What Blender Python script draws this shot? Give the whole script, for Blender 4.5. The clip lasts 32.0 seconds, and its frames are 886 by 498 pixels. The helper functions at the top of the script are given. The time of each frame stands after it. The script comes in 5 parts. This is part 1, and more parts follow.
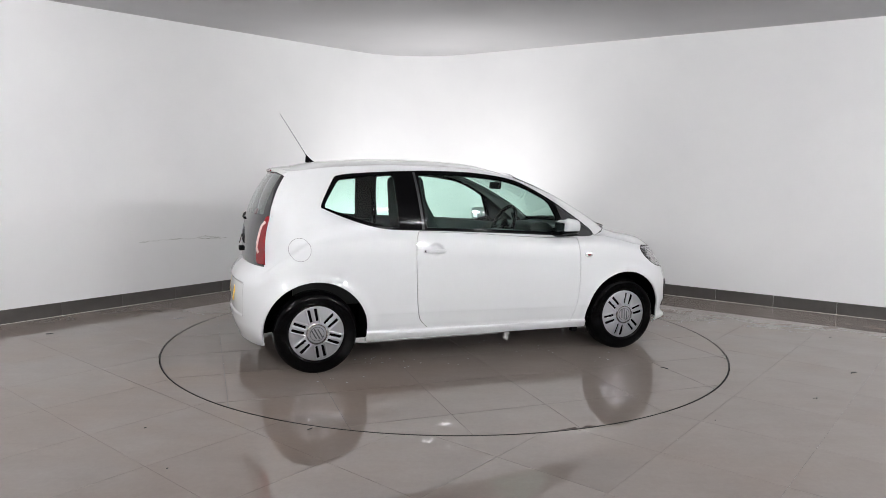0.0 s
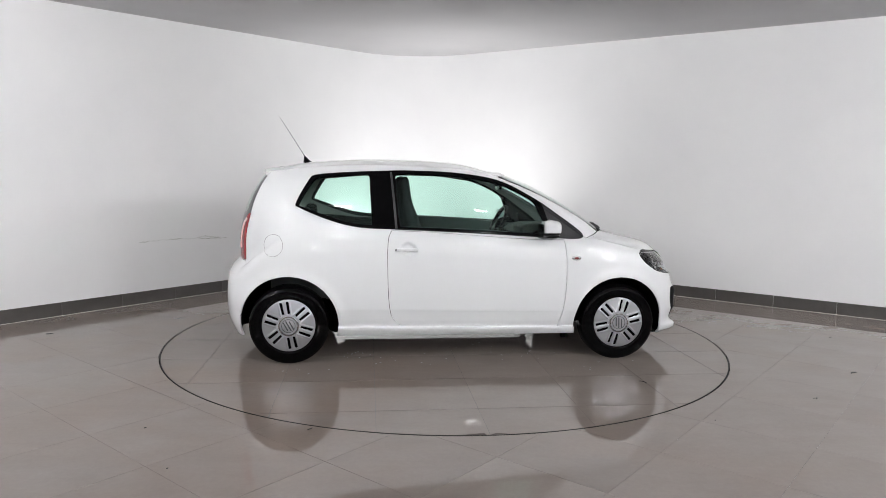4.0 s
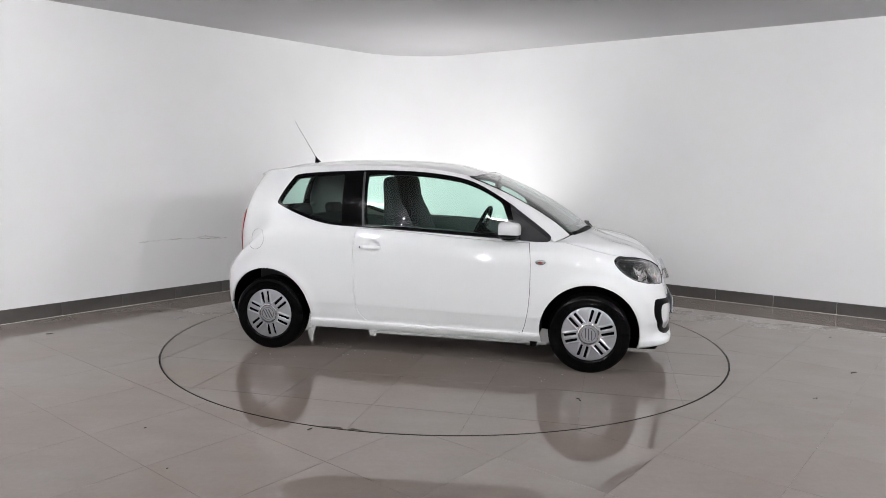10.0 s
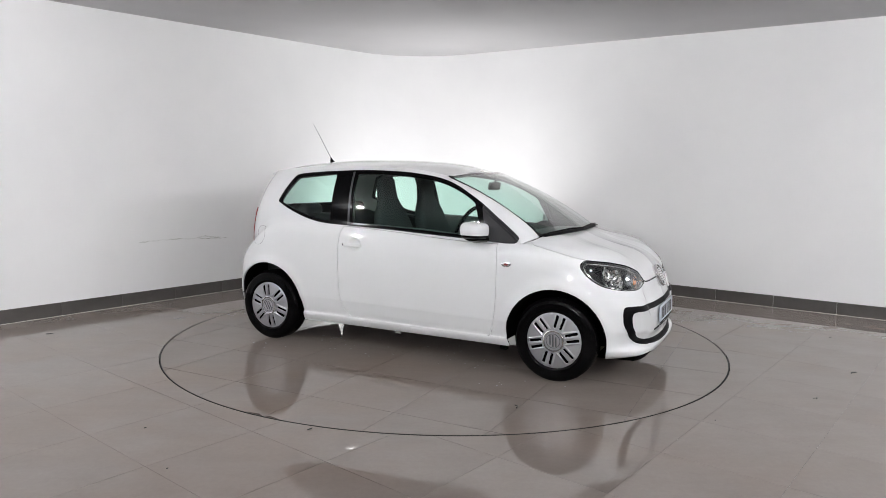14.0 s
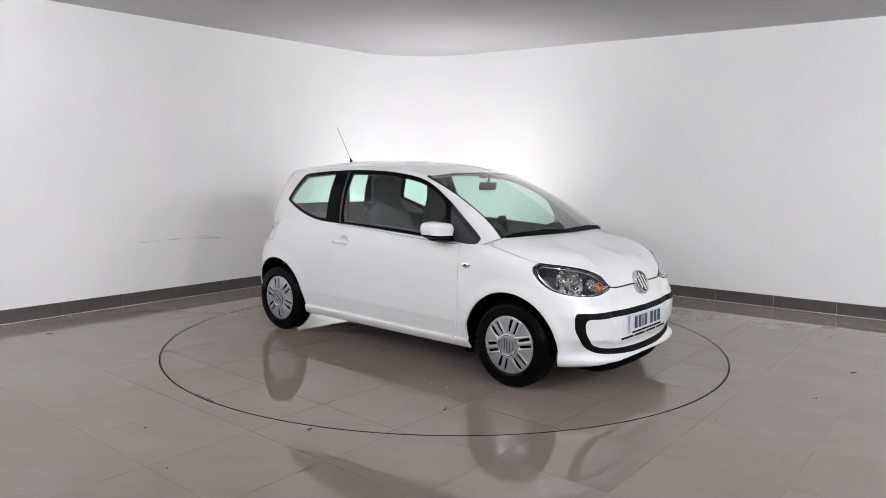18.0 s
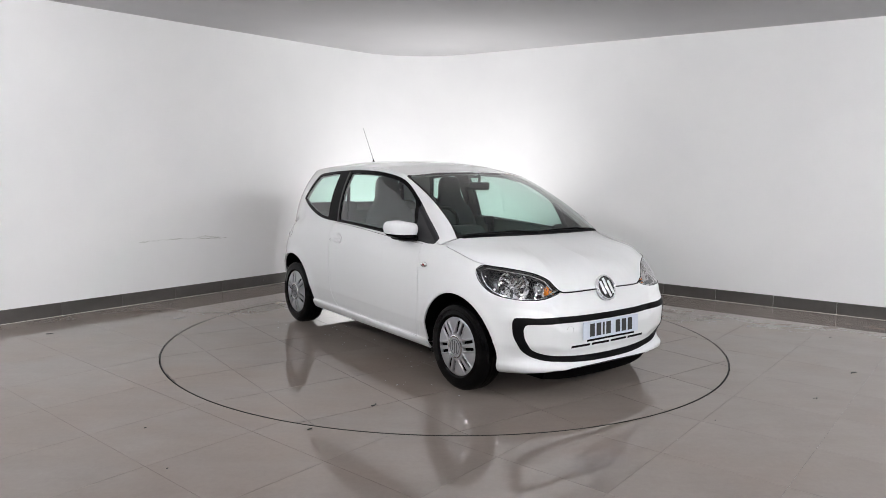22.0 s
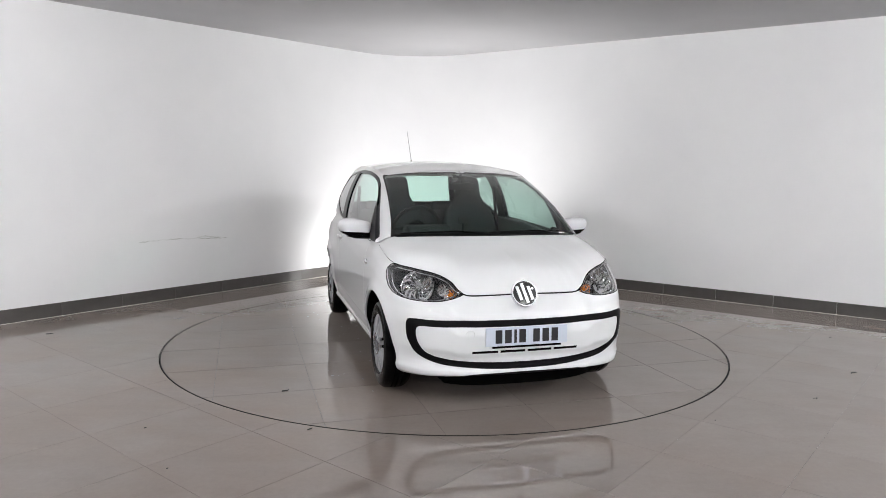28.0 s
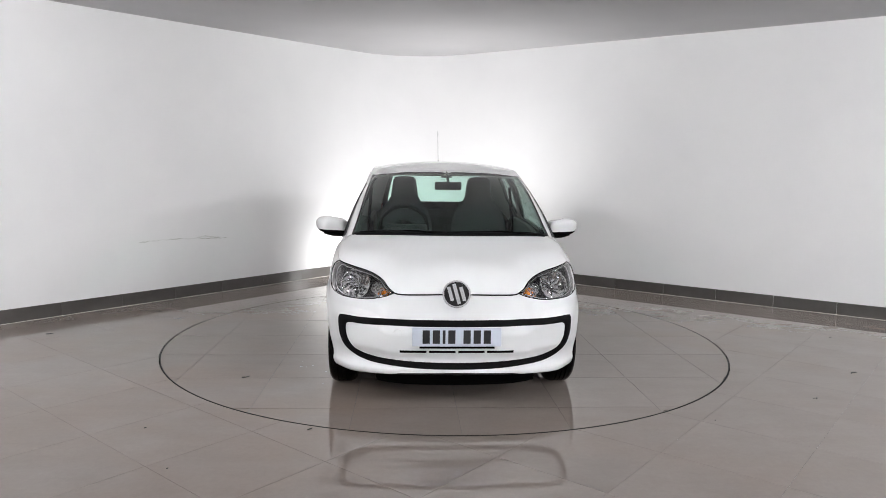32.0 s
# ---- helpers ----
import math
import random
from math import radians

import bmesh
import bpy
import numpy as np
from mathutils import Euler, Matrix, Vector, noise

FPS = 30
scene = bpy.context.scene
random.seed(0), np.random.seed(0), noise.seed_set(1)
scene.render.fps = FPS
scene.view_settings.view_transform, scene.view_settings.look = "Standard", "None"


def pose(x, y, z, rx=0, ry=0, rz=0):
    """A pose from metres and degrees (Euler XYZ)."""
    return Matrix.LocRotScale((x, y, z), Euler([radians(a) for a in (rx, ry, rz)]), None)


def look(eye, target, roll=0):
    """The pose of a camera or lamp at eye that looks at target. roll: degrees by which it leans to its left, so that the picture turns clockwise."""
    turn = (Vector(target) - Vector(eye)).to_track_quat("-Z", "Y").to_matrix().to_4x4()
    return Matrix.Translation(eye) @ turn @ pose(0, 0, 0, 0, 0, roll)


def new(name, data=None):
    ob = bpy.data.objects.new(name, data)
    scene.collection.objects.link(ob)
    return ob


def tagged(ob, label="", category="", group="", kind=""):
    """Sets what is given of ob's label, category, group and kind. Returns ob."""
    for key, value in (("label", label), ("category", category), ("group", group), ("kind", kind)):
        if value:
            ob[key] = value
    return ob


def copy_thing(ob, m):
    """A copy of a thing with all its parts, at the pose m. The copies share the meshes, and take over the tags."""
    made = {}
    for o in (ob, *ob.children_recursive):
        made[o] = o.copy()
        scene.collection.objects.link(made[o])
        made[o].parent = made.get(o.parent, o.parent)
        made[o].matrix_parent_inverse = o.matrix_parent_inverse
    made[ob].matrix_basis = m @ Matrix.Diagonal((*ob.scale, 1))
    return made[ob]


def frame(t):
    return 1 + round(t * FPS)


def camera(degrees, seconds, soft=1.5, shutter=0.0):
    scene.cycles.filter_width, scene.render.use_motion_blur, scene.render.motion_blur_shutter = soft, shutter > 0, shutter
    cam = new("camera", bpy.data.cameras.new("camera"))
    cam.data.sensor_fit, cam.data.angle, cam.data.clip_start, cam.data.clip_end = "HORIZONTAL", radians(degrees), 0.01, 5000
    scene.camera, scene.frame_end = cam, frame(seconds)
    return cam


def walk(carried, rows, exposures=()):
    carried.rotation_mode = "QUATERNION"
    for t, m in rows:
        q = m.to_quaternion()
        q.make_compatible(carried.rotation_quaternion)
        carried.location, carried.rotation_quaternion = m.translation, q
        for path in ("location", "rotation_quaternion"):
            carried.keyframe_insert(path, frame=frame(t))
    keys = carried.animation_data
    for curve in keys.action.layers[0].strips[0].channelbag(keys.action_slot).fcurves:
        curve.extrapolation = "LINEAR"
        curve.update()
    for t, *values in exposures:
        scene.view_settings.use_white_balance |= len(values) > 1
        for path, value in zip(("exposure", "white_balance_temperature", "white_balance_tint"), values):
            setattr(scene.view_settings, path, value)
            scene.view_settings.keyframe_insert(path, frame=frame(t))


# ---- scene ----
# ---------------------------------------------------------------- camera
cam = camera(65.52, 32.0, soft=0.6)
STAND = look((0.0, -5.7273, 1.3711), (-0.0216, 0.2367, 0.7153), 0.752)
walk(cam, [(0.0, STAND), (32.0, STAND)])

# turntable angle in degrees, by seconds; the car's nose is at +x at 0 degrees
TURN = [(0.0, 19.67), (3.0, 9.76), (6.0, -0.18), (9.0, -10.14), (12.0, -20.12), (15.0, -30.13), (18.0, -40.15),
        (21.0, -50.15), (24.0, -60.12), (27.0, -70.10), (30.0, -80.15), (32.0, -86.89)]

# ---------------------------------------------------------------- light
world = bpy.data.worlds.new("world")
world.use_nodes = True
world.node_tree.nodes["Background"].inputs[0].default_value = (0.8, 0.85, 0.9, 1)
world.node_tree.nodes["Background"].inputs[1].default_value = 0.02
scene.world = world
scene.view_settings.exposure = 0.12
FRONT_GLOW = 265.0          # ceiling panels
FLOOD_GLOW = 2230.0          # flood lamps under the ceiling, to both sides of the turntable
FILL_GLOW = 490.0          # added fill lamps of the same kind, far behind the camera
FLOOD_WATTS = 42.0          # flood lamps, never in view, that wash the rounded corner


def flood(name, m, watts, size, colour=(1, 0.99, 0.98), spread=170):
    lamp = bpy.data.lights.new(name, "AREA")
    lamp.shape, lamp.size, lamp.energy, lamp.color, lamp.spread = "DISK", size, watts, colour, radians(spread)
    ob = new(name, lamp)
    ob.matrix_world = m
    return ob


# one lamp known by its glow, a second added to lift wall and ceiling
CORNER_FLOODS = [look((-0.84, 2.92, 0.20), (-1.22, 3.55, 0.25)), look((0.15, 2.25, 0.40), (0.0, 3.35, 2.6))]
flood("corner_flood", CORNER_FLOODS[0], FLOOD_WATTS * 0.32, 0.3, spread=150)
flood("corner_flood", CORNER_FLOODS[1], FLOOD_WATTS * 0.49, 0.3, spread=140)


# ---------------------------------------------------------------- materials
def material(name, base, rough=0.5, metal=0.0, coat=0.0, ior=1.5, spec=0.5):
    mat = bpy.data.materials.new(name)
    mat.use_nodes = True
    b = mat.node_tree.nodes["Principled BSDF"]
    b.inputs["Base Color"].default_value = (*base, 1)
    b.inputs["Roughness"].default_value = rough
    b.inputs["Metallic"].default_value = metal
    b.inputs["Coat Weight"].default_value = coat
    b.inputs["Coat Roughness"].default_value = 0.03
    b.inputs["IOR"].default_value = ior
    b.inputs["Specular IOR Level"].default_value = spec
    return mat


def node(mat, kind, **values):
    n = mat.node_tree.nodes.new(kind)
    for key, value in values.items():
        n.inputs[key].default_value = value
    return n


def link(mat, a, b):
    mat.node_tree.links.new(a, b)


def principled(mat):
    return mat.node_tree.nodes["Principled BSDF"]


def speckle(mat, scale, low, high, detail=6.0, socket="Base Color", coords="Object"):
    """Varies a socket between two values or colours by noise."""
    tc = mat.node_tree.nodes.new("ShaderNodeTexCoord")
    n = node(mat, "ShaderNodeTexNoise", Scale=scale, Detail=detail, Roughness=0.6)
    link(mat, tc.outputs[coords], n.inputs["Vector"])
    r = mat.node_tree.nodes.new("ShaderNodeValToRGB")
    r.color_ramp.elements[0].position, r.color_ramp.elements[1].position = 0.3, 0.7
    r.color_ramp.elements[0].color, r.color_ramp.elements[1].color = (*low, 1), (*high, 1)
    link(mat, n.outputs["Fac"], r.inputs["Fac"])
    link(mat, r.outputs["Color"], principled(mat).inputs[socket])
    return n, r


def relief(mat, scale, strength, distance=0.002, detail=4.0):
    tc = mat.node_tree.nodes.new("ShaderNodeTexCoord")
    n = node(mat, "ShaderNodeTexNoise", Scale=scale, Detail=detail)
    link(mat, tc.outputs["Object"], n.inputs["Vector"])
    b = node(mat, "ShaderNodeBump", Strength=strength, Distance=distance)
    link(mat, n.outputs["Fac"], b.inputs["Height"])
    link(mat, b.outputs["Normal"], principled(mat).inputs["Normal"])
    return b


def glass(name, tint, haze=0.0):
    mat = bpy.data.materials.new(name)
    mat.use_nodes = True
    nt = mat.node_tree
    nt.nodes.remove(nt.nodes["Principled BSDF"])
    clear = node(mat, "ShaderNodeBsdfTransparent", Color=(*tint, 1))
    gloss = node(mat, "ShaderNodeBsdfGlossy", Color=(1, 1, 1, 1), Roughness=0.0)
    facing = node(mat, "ShaderNodeLayerWeight", Blend=0.5)
    power = nt.nodes.new("ShaderNodeMath")
    power.operation = "POWER"
    power.inputs[1].default_value = 2.9
    link(mat, facing.outputs["Facing"], power.inputs[0])
    fres = nt.nodes.new("ShaderNodeMapRange")
    fres.inputs["To Min"].default_value, fres.inputs["To Max"].default_value = 0.045, 1.0
    link(mat, power.outputs[0], fres.inputs["Value"])
    mix = nt.nodes.new("ShaderNodeMixShader")
    link(mat, fres.outputs[0], mix.inputs[0])
    link(mat, clear.outputs[0], mix.inputs[1])
    link(mat, gloss.outputs[0], mix.inputs[2])
    link(mat, mix.outputs[0], nt.nodes["Material Output"].inputs[0])
    return mat


def glow(name, colour, strength):
    mat = bpy.data.materials.new(name)
    mat.use_nodes = True
    b = principled(mat)
    b.inputs["Base Color"].default_value = (0.8, 0.8, 0.8, 1)
    b.inputs["Emission Color"].default_value = (*colour, 1)
    b.inputs["Emission Strength"].default_value = strength
    return mat


WALL = material("wall_paint", (0.80, 0.80, 0.80), 0.75, spec=0.3)
speckle(WALL, 1.1, (0.785, 0.785, 0.79), (0.825, 0.825, 0.825))
relief(WALL, 60, 0.12, 0.001)
# closing walls out of view; dark colour keeps reflections in car and glass dim
DIMWALL = material("unseen_dark_wall", (0.10, 0.10, 0.105), 0.75, spec=0.3)
speckle(DIMWALL, 1.1, (0.09, 0.09, 0.094), (0.115, 0.115, 0.118))
CEIL = material("ceiling_paint", (0.6, 0.59, 0.6), 0.85, spec=0.2)
speckle(CEIL, 0.7, (0.605, 0.60, 0.61), (0.65, 0.645, 0.655))
TILE = material("floor_tile", (0.14, 0.122, 0.112), 0.05)
r_fine = speckle(TILE, 2.2, (0.105, 0.091, 0.0835), (0.120, 0.103, 0.095), detail=2.0)[1]
# each tile a little lighter or darker, and brown smears
info = TILE.node_tree.nodes.new("ShaderNodeObjectInfo")
tone = node(TILE, "ShaderNodeMapRange")
tone.inputs["To Min"].default_value, tone.inputs["To Max"].default_value = 0.95, 1.05
link(TILE, info.outputs["Random"], tone.inputs["Value"])
hue = TILE.node_tree.nodes.new("ShaderNodeHueSaturation")
link(TILE, tone.outputs[0], hue.inputs["Value"])
link(TILE, r_fine.outputs["Color"], hue.inputs["Color"])
place = TILE.node_tree.nodes.new("ShaderNodeNewGeometry")
shift = node(TILE, "ShaderNodeMapping", Location=(3.37, 1.71, 0.43), Scale=(1.0, 1.25, 1.0))
link(TILE, place.outputs["Position"], shift.inputs["Vector"])
smear = node(TILE, "ShaderNodeTexNoise", Scale=1.1, Detail=2.0, Roughness=0.45)
link(TILE, shift.outputs[0], smear.inputs["Vector"])
ramp = TILE.node_tree.nodes.new("ShaderNodeValToRGB")
ramp.color_ramp.interpolation = 'EASE'
ramp.color_ramp.elements[0].position, ramp.color_ramp.elements[1].position = 0.42, 0.75
ramp.color_ramp.elements[0].color, ramp.color_ramp.elements[1].color = (0, 0, 0, 1), (0.8, 0.8, 0.8, 1)
link(TILE, smear.outputs["Fac"], ramp.inputs["Fac"])
stain = TILE.node_tree.nodes.new("ShaderNodeMixRGB")
stain.inputs[2].default_value = (0.108, 0.083, 0.069, 1)
link(TILE, ramp.outputs["Color"], stain.inputs[0])
link(TILE, hue.outputs["Color"], stain.inputs[1])
grain = node(TILE, "ShaderNodeTexNoise", Scale=34.0, Detail=6.0, Roughness=0.7)
link(TILE, place.outputs["Position"], grain.inputs["Vector"])
streak_map = node(TILE, "ShaderNodeMapping", Rotation=(0, 0, 0.7), Scale=(1.6, 5.0, 1.0))
link(TILE, place.outputs["Position"], streak_map.inputs["Vector"])
streak = node(TILE, "ShaderNodeTexNoise", Scale=1.6, Detail=7.0, Roughness=0.62)
link(TILE, streak_map.outputs[0], streak.inputs["Vector"])
both_grains = TILE.node_tree.nodes.new("ShaderNodeMath")
both_grains.operation = "ADD"
link(TILE, grain.outputs["Fac"], both_grains.inputs[0])
link(TILE, streak.outputs["Fac"], both_grains.inputs[1])
grain_tone = node(TILE, "ShaderNodeMapRange")
grain_tone.inputs["From Min"].default_value, grain_tone.inputs["From Max"].default_value = 0.6, 1.4
grain_tone.inputs["To Min"].default_value, grain_tone.inputs["To Max"].default_value = 0.89, 1.11
link(TILE, both_grains.outputs[0], grain_tone.inputs["Value"])
speck = TILE.node_tree.nodes.new("ShaderNodeHueSaturation")
link(TILE, grain_tone.outputs[0], speck.inputs["Value"])
link(TILE, stain.outputs["Color"], speck.inputs["Color"])
link(TILE, speck.outputs["Color"], principled(TILE).inputs["Base Color"])
shine = node(TILE, "ShaderNodeMapRange")
shine.inputs["To Min"].default_value, shine.inputs["To Max"].default_value = 0.012, 0.016
link(TILE, smear.outputs["Fac"], shine.inputs["Value"])
link(TILE, shine.outputs[0], principled(TILE).inputs["Roughness"])
principled(TILE).inputs["Sheen Weight"].default_value = 0.14
principled(TILE).inputs["Sheen Tint"].default_value = (1.0, 0.86, 0.76, 1)
principled(TILE).inputs["Sheen Roughness"].default_value = 0.5
SKIRT = material("skirting_tile", (0.10, 0.095, 0.09), 0.3)
speckle(SKIRT, 6, (0.068, 0.063, 0.059), (0.096, 0.089, 0.084))
GROUT = material("grout", (0.060, 0.050, 0.044), 0.8)
PALEGROUT = material("pale_grout", (0.085, 0.072, 0.063), 0.8)
speckle(PALEGROUT, 2.5, (0.05, 0.041, 0.035), (0.13, 0.112, 0.10))
RINGM = material("turntable_edge", (0.006, 0.006, 0.006), 0.7, spec=0.1)
PAINT = material("white_paint", (0.625, 0.636, 0.642), 0.35, coat=1.0, spec=0.25)
BLACK = material("black_plastic", (0.004, 0.004, 0.0044), 0.5, spec=0.05)
SATIN = material("satin_black", (0.0025, 0.0025, 0.0028), 0.12, spec=0.06)
GLOSSB = material("gloss_black", (0.006, 0.006, 0.007), 0.06, coat=0.6)
RUBBER = material("tyre_rubber", (0.002, 0.002, 0.0022), 0.14, spec=0.09)
relief(RUBBER, 60, 0.05, 0.001)
SILVER = material("silver_lacquer", (0.40, 0.41, 0.43), 0.28, metal=0.7)
CHROME = material("chrome", (0.85, 0.86, 0.88), 0.06, metal=1.0)
CAPDARK = material("cap_grey", (0.10, 0.105, 0.115), 0.3, metal=0.5)
LITSTRIP = material("pillar_strip_lit", (0.030, 0.031, 0.033), 0.42)
SAIL = material("sail_plastic", (0.016, 0.016, 0.018), 0.55, spec=0.35)
WHIP = material("aerial_rod", (0.06, 0.06, 0.065), 0.4)
BRIGHT = material("bright_plating", (0.90, 0.91, 0.93), 0.22, metal=0.85)
DASH = material("dash_plastic", (0.032, 0.041, 0.040), 0.55)
relief(DASH, 300, 0.15, 0.001)
DARKIN = material("interior_trim", (0.012, 0.0145, 0.015), 0.6)
FABRIC = material("seat_fabric", (0.013, 0.0155, 0.017), 0.9)
speckle(FABRIC, 30, (0.012, 0.0145, 0.016), (0.015, 0.0175, 0.019))
GREYIN = material("pillar_trim", (0.30, 0.31, 0.30), 0.7)
UNDER = material("underbody", (0.0018, 0.0018, 0.0018), 0.85, spec=0.03)
GLASS = glass("green_glass", (0.755, 0.925, 0.865))
LENS = glass("clear_lens", (0.93, 0.94, 0.94))
REDLENS = material("red_lens", (0.20, 0.004, 0.008), 0.08, spec=0.4, coat=0.2)
PALERED = material("pale_lens", (0.75, 0.52, 0.50), 0.08, coat=1.0)
AMBER = material("amber_bulb", (0.70, 0.20, 0.02), 0.15)
PLATEW = material("plate_white", (0.50, 0.54, 0.62), 0.3)
PLATEY = material("plate_yellow", (0.78, 0.50, 0.06), 0.3)
INK = material("plate_ink", (0.01, 0.01, 0.012), 0.4)
DIRT = material("debris", (0.008, 0.008, 0.008), 0.9)
SEAL = material("pale_sealant", (0.55, 0.53, 0.49), 0.7)
SCUFF = material("scuffed_plaster", (0.40, 0.40, 0.37), 0.9)


# ---------------------------------------------------------------- mesh helpers
def part(name, bm, mat, parent=None, label="", smooth=True):
    me = bpy.data.meshes.new(name)
    bm.to_mesh(me)
    bm.free()
    return mesh_part(name, me, mat, parent, label, smooth)


def mesh_part(name, me, mat, parent=None, label="", smooth=True):
    for p in me.polygons:
        p.use_smooth = smooth
    for m in (mat if isinstance(mat, (list, tuple)) else [mat]):
        me.materials.append(m)
    ob = new(name, me)
    if parent is not None:
        ob.parent = parent
    if label:
        tagged(ob, label)
    return ob


def from_arrays(name, verts, faces, mat, parent=None, label="", smooth=True, sharp=None):
    me = bpy.data.meshes.new(name)
    me.from_pydata([tuple(map(float, v)) for v in verts], [], [tuple(map(int, f)) for f in faces])
    if sharp is not None:
        me.set_sharp_from_angle(angle=radians(sharp)) if smooth else None
    ob = mesh_part(name, me, mat, parent, label, smooth)
    if sharp is not None and smooth:
        ob.data.set_sharp_from_angle(angle=radians(sharp))
    return ob


def boxed(name, size, m, mat, parent=None, label="", bevel=0.004, smooth=False):
    bm = bmesh.new()
    made = bmesh.ops.create_cube(bm, size=1.0)["verts"]
    bmesh.ops.scale(bm, vec=size, verts=made)
    if bevel:
        bmesh.ops.bevel(bm, geom=list(bm.edges), offset=bevel, segments=3, affect="EDGES", profile=0.5)
    bmesh.ops.transform(bm, matrix=m, verts=bm.verts)
    ob = part(name, bm, mat, parent, label, smooth)
    return ob


def lathe(profile, steps, axis="y", close=False):
    """Turns (radius, along) pairs round an axis: verts and quads."""
    verts, faces, n = [], [], len(profile)
    for i in range(steps):
        a = 2 * math.pi * i / steps
        for r, h in profile:
            p = (r * math.cos(a), h, r * math.sin(a)) if axis == "y" else (r * math.cos(a), r * math.sin(a), h)
            verts.append(p)
    for i in range(steps):
        j = (i + 1) % steps
        for k in range(n if close else n - 1):
            l = (k + 1) % n
            faces.append((i * n + k, i * n + l, j * n + l, j * n + k))
    return verts, faces


def tube(points, radius, sides=8, closed=False, taper=None):
    """A round bar along points: verts and faces."""
    pts = [Vector(p) for p in points]
    verts, faces, n = [], [], len(pts)
    for i, p in enumerate(pts):
        a = pts[i - 1] if (i or closed) else p
        b = pts[(i + 1) % n] if (i < n - 1 or closed) else p
        d = (b - a).normalized()
        side = d.cross(Vector((0.13, 0.2, 0.97))).normalized()
        up = side.cross(d)
        r = radius if taper is None else radius + (taper - radius) * i / (n - 1)
        for k in range(sides):
            w = 2 * math.pi * k / sides
            verts.append(p + r * (math.cos(w) * side + math.sin(w) * up))
    for i in range(n if closed else n - 1):
        j = (i + 1) % n
        for k in range(sides):
            l = (k + 1) % sides
            faces.append((i * sides + k, i * sides + l, j * sides + l, j * sides + k))
    if not closed:
        faces.append(tuple(range(sides - 1, -1, -1)))
        faces.append(tuple((n - 1) * sides + k for k in range(sides)))
    return verts, faces


def smooth_line(points, steps=6, closed=True):
    """A Catmull-Rom line through points."""
    p, out, n = [np.array(q, float) for q in points], [], len(points)
    for i in range(n if closed else n - 1):
        a, b, c, d = (p[(i + k) % n] if closed else p[min(max(i + k, 0), n - 1)] for k in (-1, 0, 1, 2))
        for j in range(steps):
            t = j / steps
            out.append(0.5 * (2 * b + (c - a) * t + (2 * a - 5 * b + 4 * c - d) * t * t + (3 * b - a - 3 * c + d) * t**3))
    if not closed:
        out.append(p[-1])
    return np.array(out)


def cubic(xs, ys):
    """A smooth curve through a table, with no overshoot: Hermite with limited slopes."""
    xs, ys = np.array(xs, float), np.array(ys, float)
    h, d = np.diff(xs), np.diff(ys) / np.diff(xs)
    m = np.zeros(len(xs))
    m[0], m[-1] = d[0], d[-1]
    for i in range(1, len(xs) - 1):
        if d[i - 1] * d[i] > 0:
            w1, w2 = 2 * h[i] + h[i - 1], h[i] + 2 * h[i - 1]
            m[i] = (w1 + w2) / (w1 / d[i - 1] + w2 / d[i])

    def at(x):
        x = np.clip(np.asarray(x, float), xs[0], xs[-1])
        i = np.clip(np.searchsorted(xs, x) - 1, 0, len(xs) - 2)
        t = (x - xs[i]) / h[i]
        return (ys[i] * (1 + 2 * t) * (1 - t) ** 2 + m[i] * h[i] * t * (1 - t) ** 2
                + ys[i + 1] * t * t * (3 - 2 * t) + m[i + 1] * h[i] * t * t * (t - 1))
    return at


def off_outline(px, py, outline):
    """Signed distance of points to a closed outline: below zero inside."""
    a = np.array(outline, float)
    b = np.roll(a, -1, 0)
    best = np.full(px.shape, 1e9)
    inside = np.zeros(px.shape, bool)
    for (ax, ay), (bx, by) in zip(a, b):
        ex, ey = bx - ax, by - ay
        t = np.clip(((px - ax) * ex + (py - ay) * ey) / max(ex * ex + ey * ey, 1e-12), 0, 1)
        best = np.minimum(best, np.hypot(px - ax - t * ex, py - ay - t * ey))
        hit = (ay > py) != (by > py)
        inside ^= hit & (px < (bx - ax) * (py - ay) / (by - ay if by != ay else 1e-12) + ax)
    return np.where(inside, -best, best)


